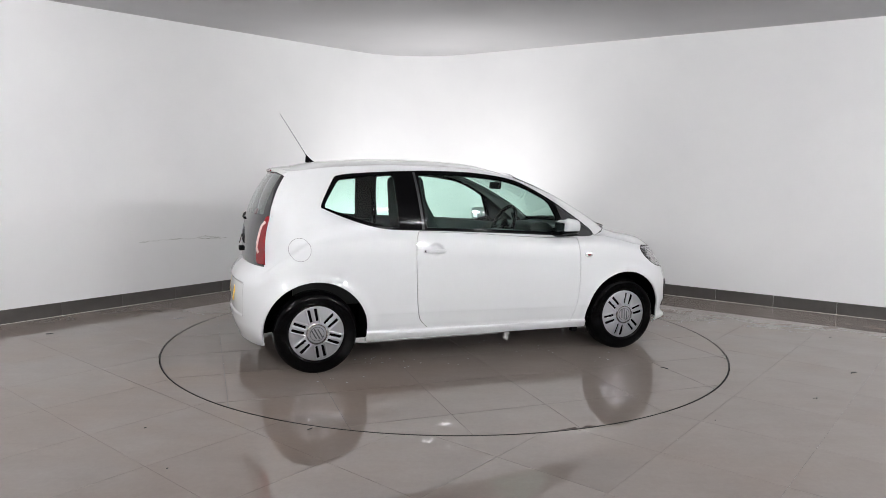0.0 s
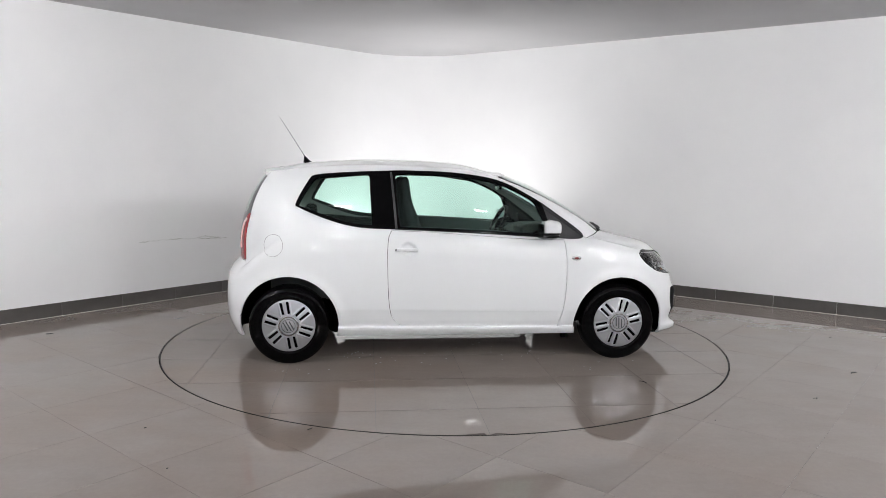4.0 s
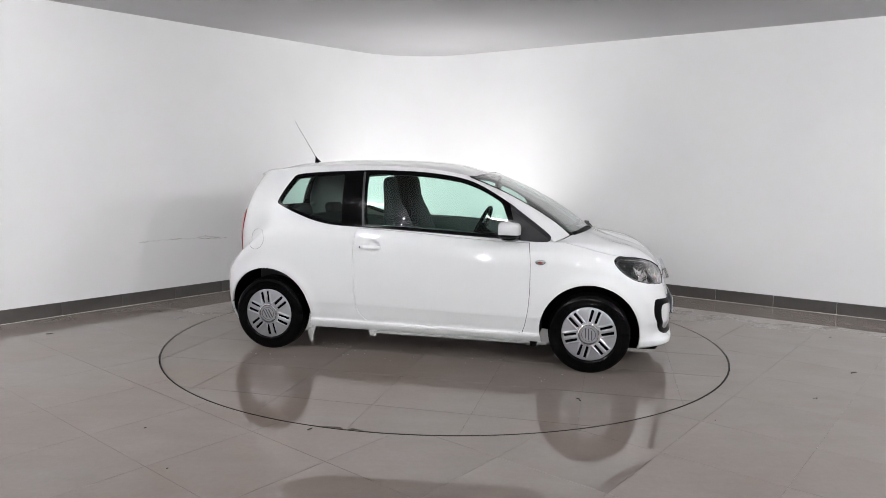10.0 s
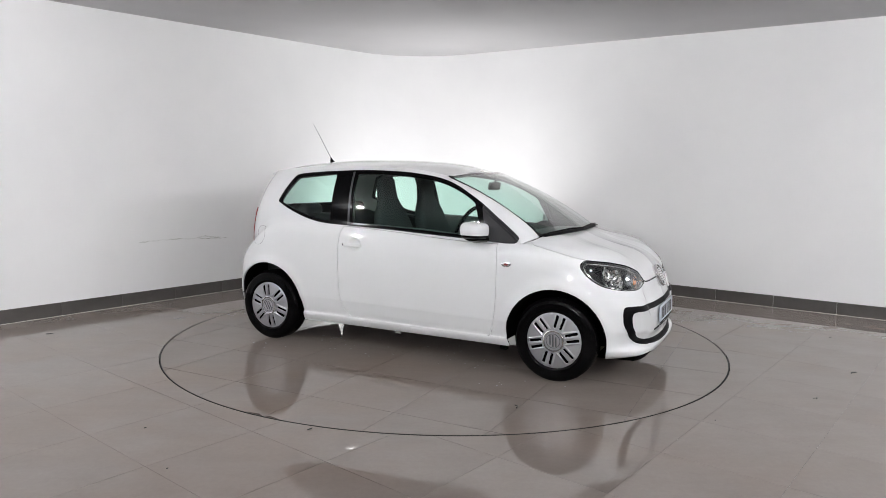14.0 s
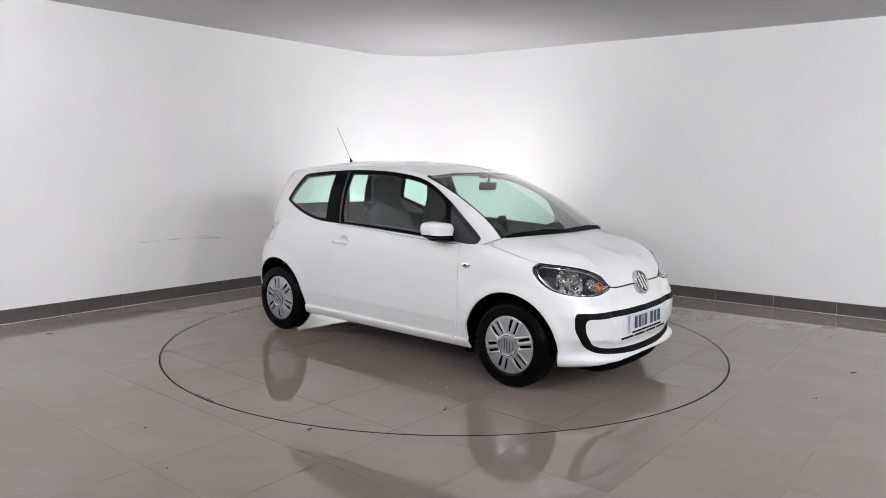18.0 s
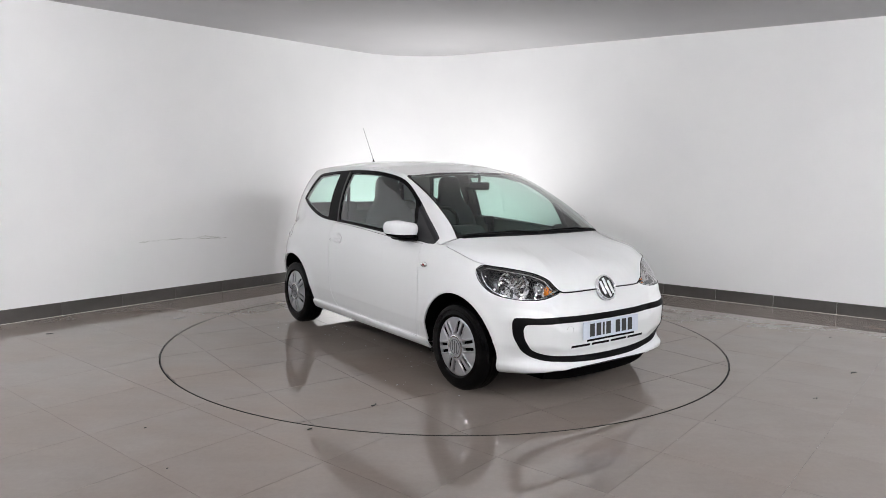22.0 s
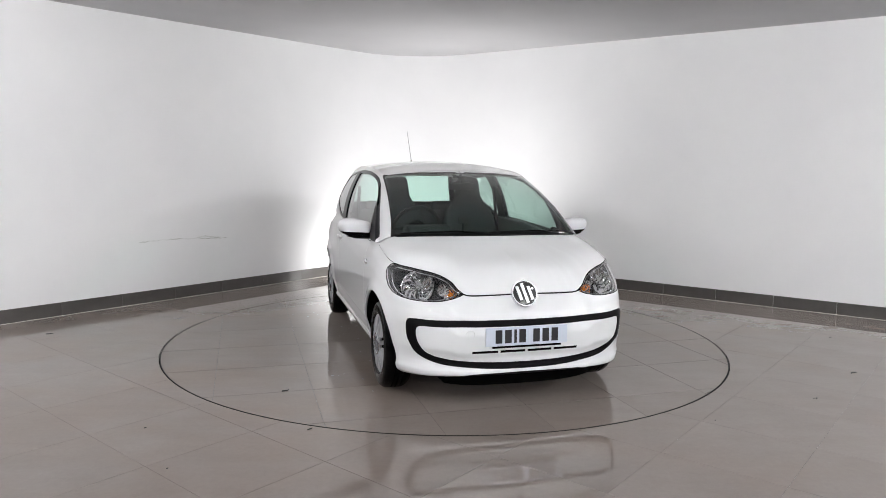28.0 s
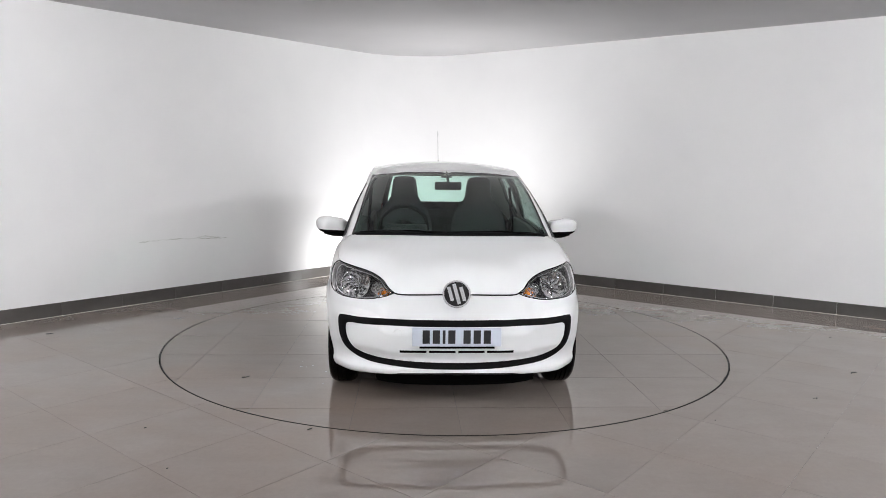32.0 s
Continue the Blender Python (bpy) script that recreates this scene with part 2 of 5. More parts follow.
class Sheet:
    """A fine sheet over a surface surf(u, v) -> points, cut along lines where a value changes its sign."""

    def __init__(self, us, vs, surf):
        self.surf, nu, nv = surf, len(us), len(vs)
        self.uv = np.array([(u, v) for u in us for v in vs], float)
        tris = []
        for i in range(nu - 1):
            for j in range(nv - 1):
                a, b, c, d = i * nv + j, (i + 1) * nv + j, (i + 1) * nv + j + 1, i * nv + j + 1
                tris += [(a, b, c), (a, c, d)] if (i + j) % 2 else [(a, b, d), (b, c, d)]
        self.tris = np.array(tris)
        e = np.sort(np.concatenate([self.tris[:, [0, 1]], self.tris[:, [1, 2]], self.tris[:, [2, 0]]]), axis=1)
        self.edges = np.unique(e, axis=0)
        self.held = np.zeros(len(self.uv), bool)
        self.rim = (np.isclose(self.uv[:, 0], us[0]) | np.isclose(self.uv[:, 0], us[-1])
                    | np.isclose(self.uv[:, 1], vs[0]) | np.isclose(self.uv[:, 1], vs[-1]))

    def points(self):
        return self.surf(self.uv[:, 0], self.uv[:, 1])

    def cut(self, value):
        """Which triangles lie where value(points) is below zero, once the sheet is fitted to that line."""
        d = value(self.points(), self.uv)
        d = np.where(np.abs(d) < 1e-7, 1e-7, d)
        a, b = self.edges.T
        cross = np.where(d[a] * d[b] < 0)[0]
        best, goal = {}, {}
        for k in cross:
            i, j = a[k], b[k]
            t = d[i] / (d[i] - d[j])
            if self.held[i] and not self.held[j]:
                pick = j if t > 0.12 else i
            elif self.held[j] and not self.held[i]:
                pick = i if t < 0.88 else j
            else:
                pick = i if t < 0.5 else j
            q = t if pick == i else 1 - t
            if self.rim[pick] and not (self.rim[i] and self.rim[j]):
                other = j if pick == i else i
                if q > 0.1 and not self.rim[other]:
                    pick, q = other, 1 - q
            if pick not in best or q < best[pick]:
                best[pick], goal[pick] = q, self.uv[i] + t * (self.uv[j] - self.uv[i])
        for i, g in goal.items():
            self.uv[i], d[i], self.held[i] = g, 0.0, True
        s = np.sign(d)[self.tris].sum(1)
        flat = np.where(np.abs(np.sign(d)[self.tris]).sum(1) == 0)[0]
        if len(flat):
            mid = self.uv[self.tris[flat]].mean(1)
            s[flat] = np.sign(value(self.surf(mid[:, 0], mid[:, 1]), mid))
        return s < 0

    def piece(self, mask):
        """Points and triangles of the chosen part of the sheet."""
        t = self.tris[mask]
        used, inv = np.unique(t, return_inverse=True)
        return self.points()[used], inv.reshape(-1, 3)


def normals_of(p, t):
    n = np.zeros_like(p)
    f = np.cross(p[t[:, 1]] - p[t[:, 0]], p[t[:, 2]] - p[t[:, 0]])
    for k in range(3):
        np.add.at(n, t[:, k], f)
    return n / np.maximum(np.linalg.norm(n, axis=1, keepdims=True), 1e-12)


def mirrored(p, t):
    """Both halves of a part that crosses the middle, joined along y = 0."""
    q = p * np.array([1, -1, 1])
    pts = np.concatenate([p, q])
    tri = np.concatenate([t, t[:, ::-1] + len(p)])
    key = {}
    inv = np.arange(len(pts))
    for i, v in enumerate(pts):
        if abs(v[1]) < 1e-4:
            inv[i] = key.setdefault((round(v[0], 4), round(v[2], 4)), i)
    return pts, inv[tri]


def skin(name, p, t, mat, parent, gap=0.002, depth=0.012, label="", lift=0.0, nrm=None):
    """A panel: the sheet with its edge drawn in by gap, folded inward by depth."""
    n = normals_of(p, t)
    if nrm is not None:
        n = nrm * (np.sign((nrm * n).sum()) or 1.0)
    p = p + n * lift
    e = np.concatenate([t[:, [0, 1]], t[:, [1, 2]], t[:, [2, 0]]])
    count = {}
    for a, b in e:
        count[(min(a, b), max(a, b))] = count.get((min(a, b), max(a, b)), 0) + 1
    border = [(a, b) for a, b in e if count[(min(a, b), max(a, b))] == 1]
    ring = sorted({v for ab in border for v in ab})
    if gap:
        mid = p[t].mean(1)
        pull = np.zeros_like(p)
        for k in range(3):
            np.add.at(pull, t[:, k], mid)
        deg = np.bincount(t.ravel(), minlength=len(p))[:, None]
        pull = pull / np.maximum(deg, 1) - p
        tang = np.zeros_like(p)
        for a, b in border:
            w = np.cross(n[a], p[b] - p[a])
            tang[a] += w
            tang[b] += w
        tang /= np.maximum(np.linalg.norm(tang, axis=1, keepdims=True), 1e-9)
        p = p.copy()
        for v in ring:
            p[v] = p[v] + tang[v] * gap
    k = len(ring)
    top = {v: len(p) + i for i, v in enumerate(ring)}
    mid_row = {v: len(p) + k + i for i, v in enumerate(ring)}
    low = {v: len(p) + 2 * k + i for i, v in enumerate(ring)}
    verts = np.concatenate([p, p[ring], p[ring] - n[ring] * depth * 0.15, p[ring] - n[ring] * depth]) if depth else p
    faces = [tuple(x) for x in t]
    if depth:
        faces += [(top[b], top[a], mid_row[a], mid_row[b]) for a, b in border] + [(mid_row[b], mid_row[a], low[a], low[b]) for a, b in border]
    ob = from_arrays(name, verts, faces, mat, parent, label)
    if nrm is not None:
        full = np.zeros((len(verts), 3))
        full[:len(p)] = n
        ob.data.normals_split_custom_set_from_vertices([tuple(map(float, q)) for q in full])
    return ob


# ---------------------------------------------------------------- room
CORNER = np.array([-0.593, 4.577])
ALONG_L, ALONG_R = np.array([-0.6004, -0.7997]), np.array([0.7997, -0.6004])   # away from the corner, along each wall
IN_L, IN_R = np.array([0.7997, -0.6004]), np.array([-0.6004, -0.7997])         # into the room
REACH_L, REACH_R, BEND = 13.0, 13.0, 1.0
HALF = 0.5 * math.acos(float(ALONG_L @ ALONG_R))
TANGENT = BEND / math.tan(HALF)
HUB = CORNER + ALONG_L * TANGENT + IN_L * BEND


def ceiling_at(x, y):
    return 2.853 + 0.0045 * x + 0.0355 * y


def wall_slab(name, a, b, out, label, mat=WALL):
    """A wall from a to b in plan, 0.2 m thick towards out, up past the ceiling."""
    bm = bmesh.new()
    a, b, o = np.array(a), np.array(b), np.array(out) * 0.2
    low = [bm.verts.new((*p, -0.02)) for p in (a, b, b + o, a + o)]
    high = [bm.verts.new((*p, ceiling_at(*p) + 0.05)) for p in (a, b, b + o, a + o)]
    bm.faces.new(low)
    bm.faces.new(high)
    for i in range(4):
        bm.faces.new((low[i], low[(i + 1) % 4], high[(i + 1) % 4], high[i]))
    bmesh.ops.recalc_face_normals(bm, faces=bm.faces)
    return tagged(part(name, bm, mat, smooth=False), label, "wall", kind="structure")


END_L, END_R = CORNER + ALONG_L * REACH_L, CORNER + ALONG_R * REACH_R
BACK = CORNER + ALONG_L * REACH_L + ALONG_R * REACH_R
wall_slab("wall_1", CORNER + ALONG_L * TANGENT, END_L, -IN_L, "white painted plaster wall with a long scuff")
wall_slab("wall_2", CORNER + ALONG_R * TANGENT, END_R, -IN_R, "plain white painted plaster wall")
wall_slab("wall_3", END_L, BACK, IN_R, "unseen closing wall behind the camera, darkened to keep reflections dim", DIMWALL)
wall_slab("wall_4", END_R, BACK, IN_L, "unseen closing wall behind the camera, darkened to keep reflections dim", DIMWALL)


def arc_points(radius, count):
    a0 = math.atan2(-IN_L[1], -IN_L[0])
    a1 = math.atan2(-IN_R[1], -IN_R[0])
    return [HUB + radius * np.array([math.cos(a0 + (a1 - a0) * i / count), math.sin(a0 + (a1 - a0) * i / count)])
            for i in range(count + 1)]


bm = bmesh.new()
inner, outer = arc_points(BEND, 40), arc_points(BEND + 0.2, 40)
rows = [[bm.verts.new((*p, -0.02)), bm.verts.new((*p, ceiling_at(*p) + 0.05)), bm.verts.new((*q, ceiling_at(*q) + 0.05)),
         bm.verts.new((*q, -0.02))] for p, q in zip(inner, outer)]
for a, b in zip(rows, rows[1:]):
    for k in range(4):
        bm.faces.new((a[k], a[(k + 1) % 4], b[(k + 1) % 4], b[k]))
bm.faces.new(rows[0])
bm.faces.new(rows[-1])
bmesh.ops.recalc_face_normals(bm, faces=bm.faces)
corner_wall = tagged(part("wall_corner", bm, WALL), "white rounded plaster corner between two walls", "wall", kind="structure")
corner_wall.data.set_sharp_from_angle(angle=radians(40))

# ceiling: one flat sheet over the room
bm = bmesh.new()
far = [CORNER + (ALONG_L + ALONG_R) * -0.3, END_L + (ALONG_L - ALONG_R) * 0.3, BACK + (ALONG_L + ALONG_R) * 0.3,
       END_R + (ALONG_R - ALONG_L) * 0.3]
low = [bm.verts.new((*p, ceiling_at(*p))) for p in far]
high = [bm.verts.new((*p, ceiling_at(*p) + 0.12)) for p in far]
bm.faces.new(low)
bm.faces.new(high)
for i in range(4):
    bm.faces.new((low[i], low[(i + 1) % 4], high[(i + 1) % 4], high[i]))
bmesh.ops.recalc_face_normals(bm, faces=bm.faces)
tagged(part("ceiling", bm, CEIL, smooth=False), "plain pale grey painted ceiling", "ceiling", kind="structure")

# skirting: dark tiles standing against the walls
SKIRT_H, SKIRT_T = 0.126, 0.010
skirting = tagged(new("baseboard"), "dark grey tiled skirting along the walls", "baseboard", kind="structure")
skirt_meshes = {}


def skirt_tile(a, b, inward):
    length = round(float(np.linalg.norm(b - a)) - 0.003, 3)
    if length not in skirt_meshes:
        bm = bmesh.new()
        made = bmesh.ops.create_cube(bm, size=1.0)["verts"]
        bmesh.ops.scale(bm, vec=(length, SKIRT_T, SKIRT_H), verts=made)
        bmesh.ops.bevel(bm, geom=list(bm.edges), offset=0.0015, segments=1, affect="EDGES")
        me = bpy.data.meshes.new("skirting_tile")
        bm.to_mesh(me)
        bm.free()
        me.materials.append(SKIRT)
        skirt_meshes[length] = me
    ob = new("skirting_tile", skirt_meshes[length])
    ob.parent = skirting
    mid = (a + b) / 2 + inward * (SKIRT_T / 2)
    ob.matrix_local = pose(mid[0], mid[1], SKIRT_H / 2 + 0.001, 0, 0, math.degrees(math.atan2(b[1] - a[1], b[0] - a[0])))


def skirt_run(along, inward, first, step, end):
    stops = [TANGENT] + [first + step * i for i in range(-6, 20) if TANGENT + 0.05 < first + step * i < end] + [end]
    for p, q in zip(stops, stops[1:]):
        skirt_tile(CORNER + along * p, CORNER + along * q, inward)


skirt_run(ALONG_L, IN_L, 4.98, 0.582, REACH_L)
skirt_run(ALONG_R, IN_R, 3.335, 0.592, REACH_R)
bend = arc_points(BEND, 8)
for a, b in zip(bend, bend[1:]):
    d = HUB - (a + b) / 2
    skirt_tile(a, b, d / np.linalg.norm(d))



def bead(a, b, inward):
    """A thin pale bead of sealant where skirting and floor meet."""
    d, mid = b - a, (a + b) / 2 + inward * (SKIRT_T + 0.0015)
    m = pose(mid[0], mid[1], 0.002, 0, 0, math.degrees(math.atan2(d[1], d[0])))
    boxed("sealant", (float(np.linalg.norm(d)), 0.005, 0.0042), m, SEAL, skirting, "pale sealant", bevel=0.0)


bead(CORNER + ALONG_L * TANGENT, CORNER + ALONG_L * 8.0, IN_L)
bead(CORNER + ALONG_R * TANGENT, CORNER + ALONG_R * 8.0, IN_R)
for a, b in zip(bend, bend[1:]):
    d = HUB - (a + b) / 2
    bead(a, b, d / np.linalg.norm(d))

# scuff along the first wall: a ragged patch of bare plaster
rng = random.Random(5)


def scuff(name, along, inward, start, end, height, thick, mat, label):
    up, down, n = [], [], 46
    for i in range(n + 1):
        t = i / n
        d = start + (end - start) * t
        p = CORNER + along * d + inward * 0.0022
        z = height + 0.012 * math.sin(5 * t) + rng.uniform(-0.006, 0.006)
        w = thick * (0.15 + abs(math.sin(9 * t + 1)) * rng.random()) * (1 if 0.04 < t < 0.96 else 0.3)
        up.append((*p, z + w))
        down.append((*p, z - 0.6 * w))
    faces = [(i, i + 1, n + 2 + i, n + 1 + i) for i in range(n)]
    ob = from_arrays(name, up + down, faces, mat, smooth=False)
    return tagged(ob, label, "scuff mark", kind="structure")


scuff("trim_scuff", ALONG_L, IN_L, 4.20, 3.13, 0.628, 0.0045, SCUFF, "ragged grey scuff in the white plaster")
scuff("trim_scuff", ALONG_L, IN_L, 3.54, 3.23, 0.635, 0.006, SCUFF, "ragged grey scuff in the white plaster")

# ---------------------------------------------------------------- floor and turntable
RADIUS, RIM = 2.2352, 0.007
STEP, SKEW = 0.585, 50.8
E1 = np.array([math.cos(radians(SKEW - 90)), math.sin(radians(SKEW - 90))])
E2 = np.array([math.cos(radians(SKEW)), math.sin(radians(SKEW))])


def in_room(p, margin=0.0):
    q = np.array(p) - CORNER
    return q @ IN_L > -margin and q @ IN_R > -margin and (np.array(p) - END_L) @ -IN_R > -margin and (np.array(p) - END_R) @ -IN_L > -margin


# grout bed with a round hole for the turntable
bm = bmesh.new()
ring = [(RADIUS + RIM) * np.array([math.cos(2 * math.pi * i / 160), math.sin(2 * math.pi * i / 160)]) for i in range(160)]
outer = []
for p in ring:
    d, k = p / np.linalg.norm(p), 24.0
    for c, n in ((CORNER, IN_L), (CORNER, IN_R), (END_L, -IN_R), (END_R, -IN_L)):
        if d @ n < -1e-6:
            k = min(k, ((c - n * 0.12) @ n) / (d @ n))
    outer.append(d * k)
lo = [bm.verts.new((*p, -0.0016)) for p in ring]
hi = [bm.verts.new((*p, -0.0016)) for p in outer]
deep = [bm.verts.new((*p, -0.05)) for p in ring]
for i in range(160):
    j = (i + 1) % 160
    bm.faces.new((lo[i], lo[j], hi[j], hi[i]))
    bm.faces.new((lo[j], lo[i], deep[i], deep[j]))
bmesh.ops.recalc_face_normals(bm, faces=bm.faces)
floor = tagged(part("floor", bm, PALEGROUT, smooth=False), "polished grey-beige porcelain tile floor", "floor", kind="structure")

table = tagged(new("turntable"), "round tiled turntable flush with the floor", "turntable")
bm = bmesh.new()
bmesh.ops.create_circle(bm, cap_ends=True, radius=RADIUS - 0.004, segments=160)
bmesh.ops.translate(bm, vec=(0, 0, -0.0016), verts=bm.verts)
part("bed", bm, GROUT, table, smooth=False)
v, f = lathe([(RADIUS - 0.006, -0.001), (RADIUS - 0.004, 0.0004), (RADIUS - 0.001, 0.0004), (RADIUS, -0.001), (RADIUS, -0.045)], 200, "z")
from_arrays("rim", v, f, RINGM, table, "thin dark metal edge")
v, f = lathe([(RADIUS - 0.03, -0.03), (RADIUS + 0.03, -0.03)], 120, "z")
tagged(from_arrays("trim_gap", v, f, UNDER), "dark gap round the turntable", "gap", kind="structure")


def whole_tile(name, step, joint=0.0018):
    bm = bmesh.new()
    s = step / 2 - joint / 2
    for a, b in ((s - 0.0003, 0.0), (s, -0.0003), (s, -0.01)):
        for x, y in ((-a, -a), (a, -a), (a, a), (-a, a)):
            bm.verts.new((x, y, b))
    bm.verts.ensure_lookup_table()
    bm.faces.new([bm.verts[i] for i in range(4)])
    for r in (0, 4):
        for i in range(4):
            bm.faces.new((bm.verts[r + 4 + i], bm.verts[r + 4 + (i + 1) % 4], bm.verts[r + (i + 1) % 4], bm.verts[r + i]))
    me = bpy.data.meshes.new(name)
    bm.to_mesh(me)
    bm.free()
    me.materials.append(TILE)
    return me


def cut_tile(centre, e1, e2, step, radius, inside, parent):
    """A tile cut by the turntable's edge."""
    s = step / 2 - (0.0016 if inside else 0.0009)
    grid = np.linspace(-s, s, 9)

    def surf(u, v):
        p = np.outer(u, e1) + np.outer(v, e2) + centre
        return np.concatenate([p, np.zeros((len(u), 1))], axis=1)

    sh = Sheet(grid, grid, surf)
    mask = sh.cut(lambda p, uv: np.hypot(p[:, 0], p[:, 1]) - radius)
    mask = mask if inside else ~mask
    if not mask.any():
        return
    p, t = sh.piece(mask)
    ob = skin("tile", p, t, TILE, parent, gap=0.0, depth=0.01)
    ob.data.set_sharp_from_angle(angle=radians(30))
    for poly in ob.data.polygons:
        poly.use_smooth = False


tile_floor, tile_table = whole_tile("tile", STEP), whole_tile("tile", 0.6, 0.0032)
edge_tiles, far_tiles = [], []
for i in range(-20, 21):
    for j in range(-20, 21):
        c = E1 * (0.03 + STEP * (i + 0.5)) + E2 * (-0.015 + STEP * (j + 0.5))
        if not in_room(c, 0.2):
            continue
        r = [np.linalg.norm(c + E1 * a + E2 * b) for a in (-STEP / 2, STEP / 2) for b in (-STEP / 2, STEP / 2)]
        if max(r) < RADIUS:
            continue
        if np.linalg.norm(c) > 6.3:
            far_tiles.append(c)
        elif min(r) < RADIUS + RIM + 0.02:
            edge_tiles.append((c, E1, E2, STEP, RADIUS + RIM, False, floor))
        else:
            ob = new("tile", tile_floor)
            ob.parent = floor
            ob.matrix_local = pose(c[0], c[1], 0, 0, 0, SKEW - 90)
XA, YA = np.array([1.0, 0.0]), np.array([0.0, 1.0])
for i in range(-4, 4):
    for j in range(-4, 4):
        c = np.array([0.6 * (i + 0.5), 0.6 * (j + 0.5) - 0.020])
        r = [np.linalg.norm(c + np.array([a, b])) for a in (-0.3, 0.3) for b in (-0.3, 0.3)]
        if min(r) > RADIUS:
            continue
        if max(r) > RADIUS - 0.006:
            edge_tiles.append((c, XA, YA, 0.6, RADIUS - 0.007, True, table))
        else:
            ob = new("tile", tile_table)
            ob.parent = table
            ob.matrix_local = pose(c[0], c[1], 0)
for spec in edge_tiles:
    cut_tile(*spec)
# the tiles farther off, behind the camera, in one field
verts, faces = [], []
for c in far_tiles:
    k, s = len(verts), STEP / 2 - 0.0009
    for z in (0.0, -0.01):
        verts += [(*(c + E1 * a * s + E2 * b * s), z) for a, b in ((-1, -1), (1, -1), (1, 1), (-1, 1))]
    faces += [(k, k + 1, k + 2, k + 3)] + [(k + 4 + i, k + 4 + (i + 1) % 4, k + (i + 1) % 4, k + i) for i in range(4)]
tagged(from_arrays("tile_field", verts, faces, TILE, floor, smooth=False), kind="stuff")

# panel lights in a row under the ceiling, between the turntable and the camera
FRONT = glow("panel_light", (1.005, 1.0, 1.025), FRONT_GLOW)
BEAM = glow("flood_light", (1.005, 1.0, 1.025), FLOOD_GLOW)
SOFT = glow("added_fill_light", (1.005, 1.0, 1.025), FILL_GLOW)
FRAMEW = material("panel_frame", (0.7, 0.7, 0.7), 0.4)


def panel_light(m):
    lamp = tagged(new("panel_light"), "narrow white ceiling panel light", "ceiling light", group="panel lights")
    boxed("frame", (0.26, 0.14, 0.018), pose(0, 0, -0.009), FRAMEW, lamp, bevel=0.003)
    boxed("diffuser", (0.22, 0.10, 0.006), pose(0, 0, -0.0185), FRONT, lamp, "glowing white diffuser", bevel=0.002)
    lamp.matrix_world = m
    return lamp


first = None
for x, y in ((-2.2, -3.0), (-0.6, -3.45), (1.3, -3.4), (2.9, -3.2)):
    m = pose(x, y, ceiling_at(x, y) - 0.001)
    if first is None:
        first = panel_light(m)
    else:
        copy_thing(first, m)


def flood_lamp(m, size, mat):
    """A flood lamp on a bracket under the ceiling; it shines along its own -z."""
    lamp = tagged(new("flood_lamp"), "unseen black flood lamp hung under the ceiling", "flood lamp", group="flood lamps")
    boxed("body", (0.24, 0.20, 0.08), pose(0, 0, 0.045), BLACK, lamp, bevel=0.01)
    boxed("lens", (size, size * 0.8, 0.006), pose(0, 0, 0.0), mat, lamp, "glowing white lens", bevel=0.001)
    for x in (-0.126, 0.126):
        boxed("bracket", (0.012, 0.03, 0.16), pose(x, 0, 0.09), BLACK, lamp, bevel=0.002)
    boxed("mount", (0.264, 0.03, 0.012), pose(0, 0, 0.17), BLACK, lamp, bevel=0.002)
    lamp.matrix_world = m
    return lamp


WIDE_FLOODS, NEAR_FLOODS = [(5.0, -3.5)], [(3.3, -5.3)]
SMALL_FLOODS = [(-3.9, -2.2), (-2.5, -4.5)]
# fill lamps added far behind the camera, with no known source
ADDED_FILLS = [(5.4, -7.6), (2.4, -9.0), (-0.8, -9.4), (-3.2, -9.0)]
for places, size, mat in ((WIDE_FLOODS, 0.122, BEAM), (NEAR_FLOODS, 0.086, BEAM), (SMALL_FLOODS, 0.080, BEAM), (ADDED_FILLS, 0.20, SOFT)):
    first = None
    for x, y in places:
        m = look((x, y, ceiling_at(x, y) - 0.175), (0.0, 1.0, 1.1))
        if first is None:
            first = flood_lamp(m, size, mat)
        else:
            copy_thing(first, m)


# added bodies for the two unseen lamps behind the turntable's middle, turned to the corner
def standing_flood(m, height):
    lamp = tagged(new("floor_flood"), "unseen black flood lamp body added on a foot, facing the rounded corner", "flood lamp", group="corner floods")
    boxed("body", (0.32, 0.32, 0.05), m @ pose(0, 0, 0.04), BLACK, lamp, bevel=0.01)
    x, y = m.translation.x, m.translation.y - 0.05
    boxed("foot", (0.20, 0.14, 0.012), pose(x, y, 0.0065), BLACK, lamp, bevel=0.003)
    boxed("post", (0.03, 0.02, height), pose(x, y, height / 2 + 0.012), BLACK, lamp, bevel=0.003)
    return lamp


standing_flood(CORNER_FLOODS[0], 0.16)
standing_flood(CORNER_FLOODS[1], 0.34)


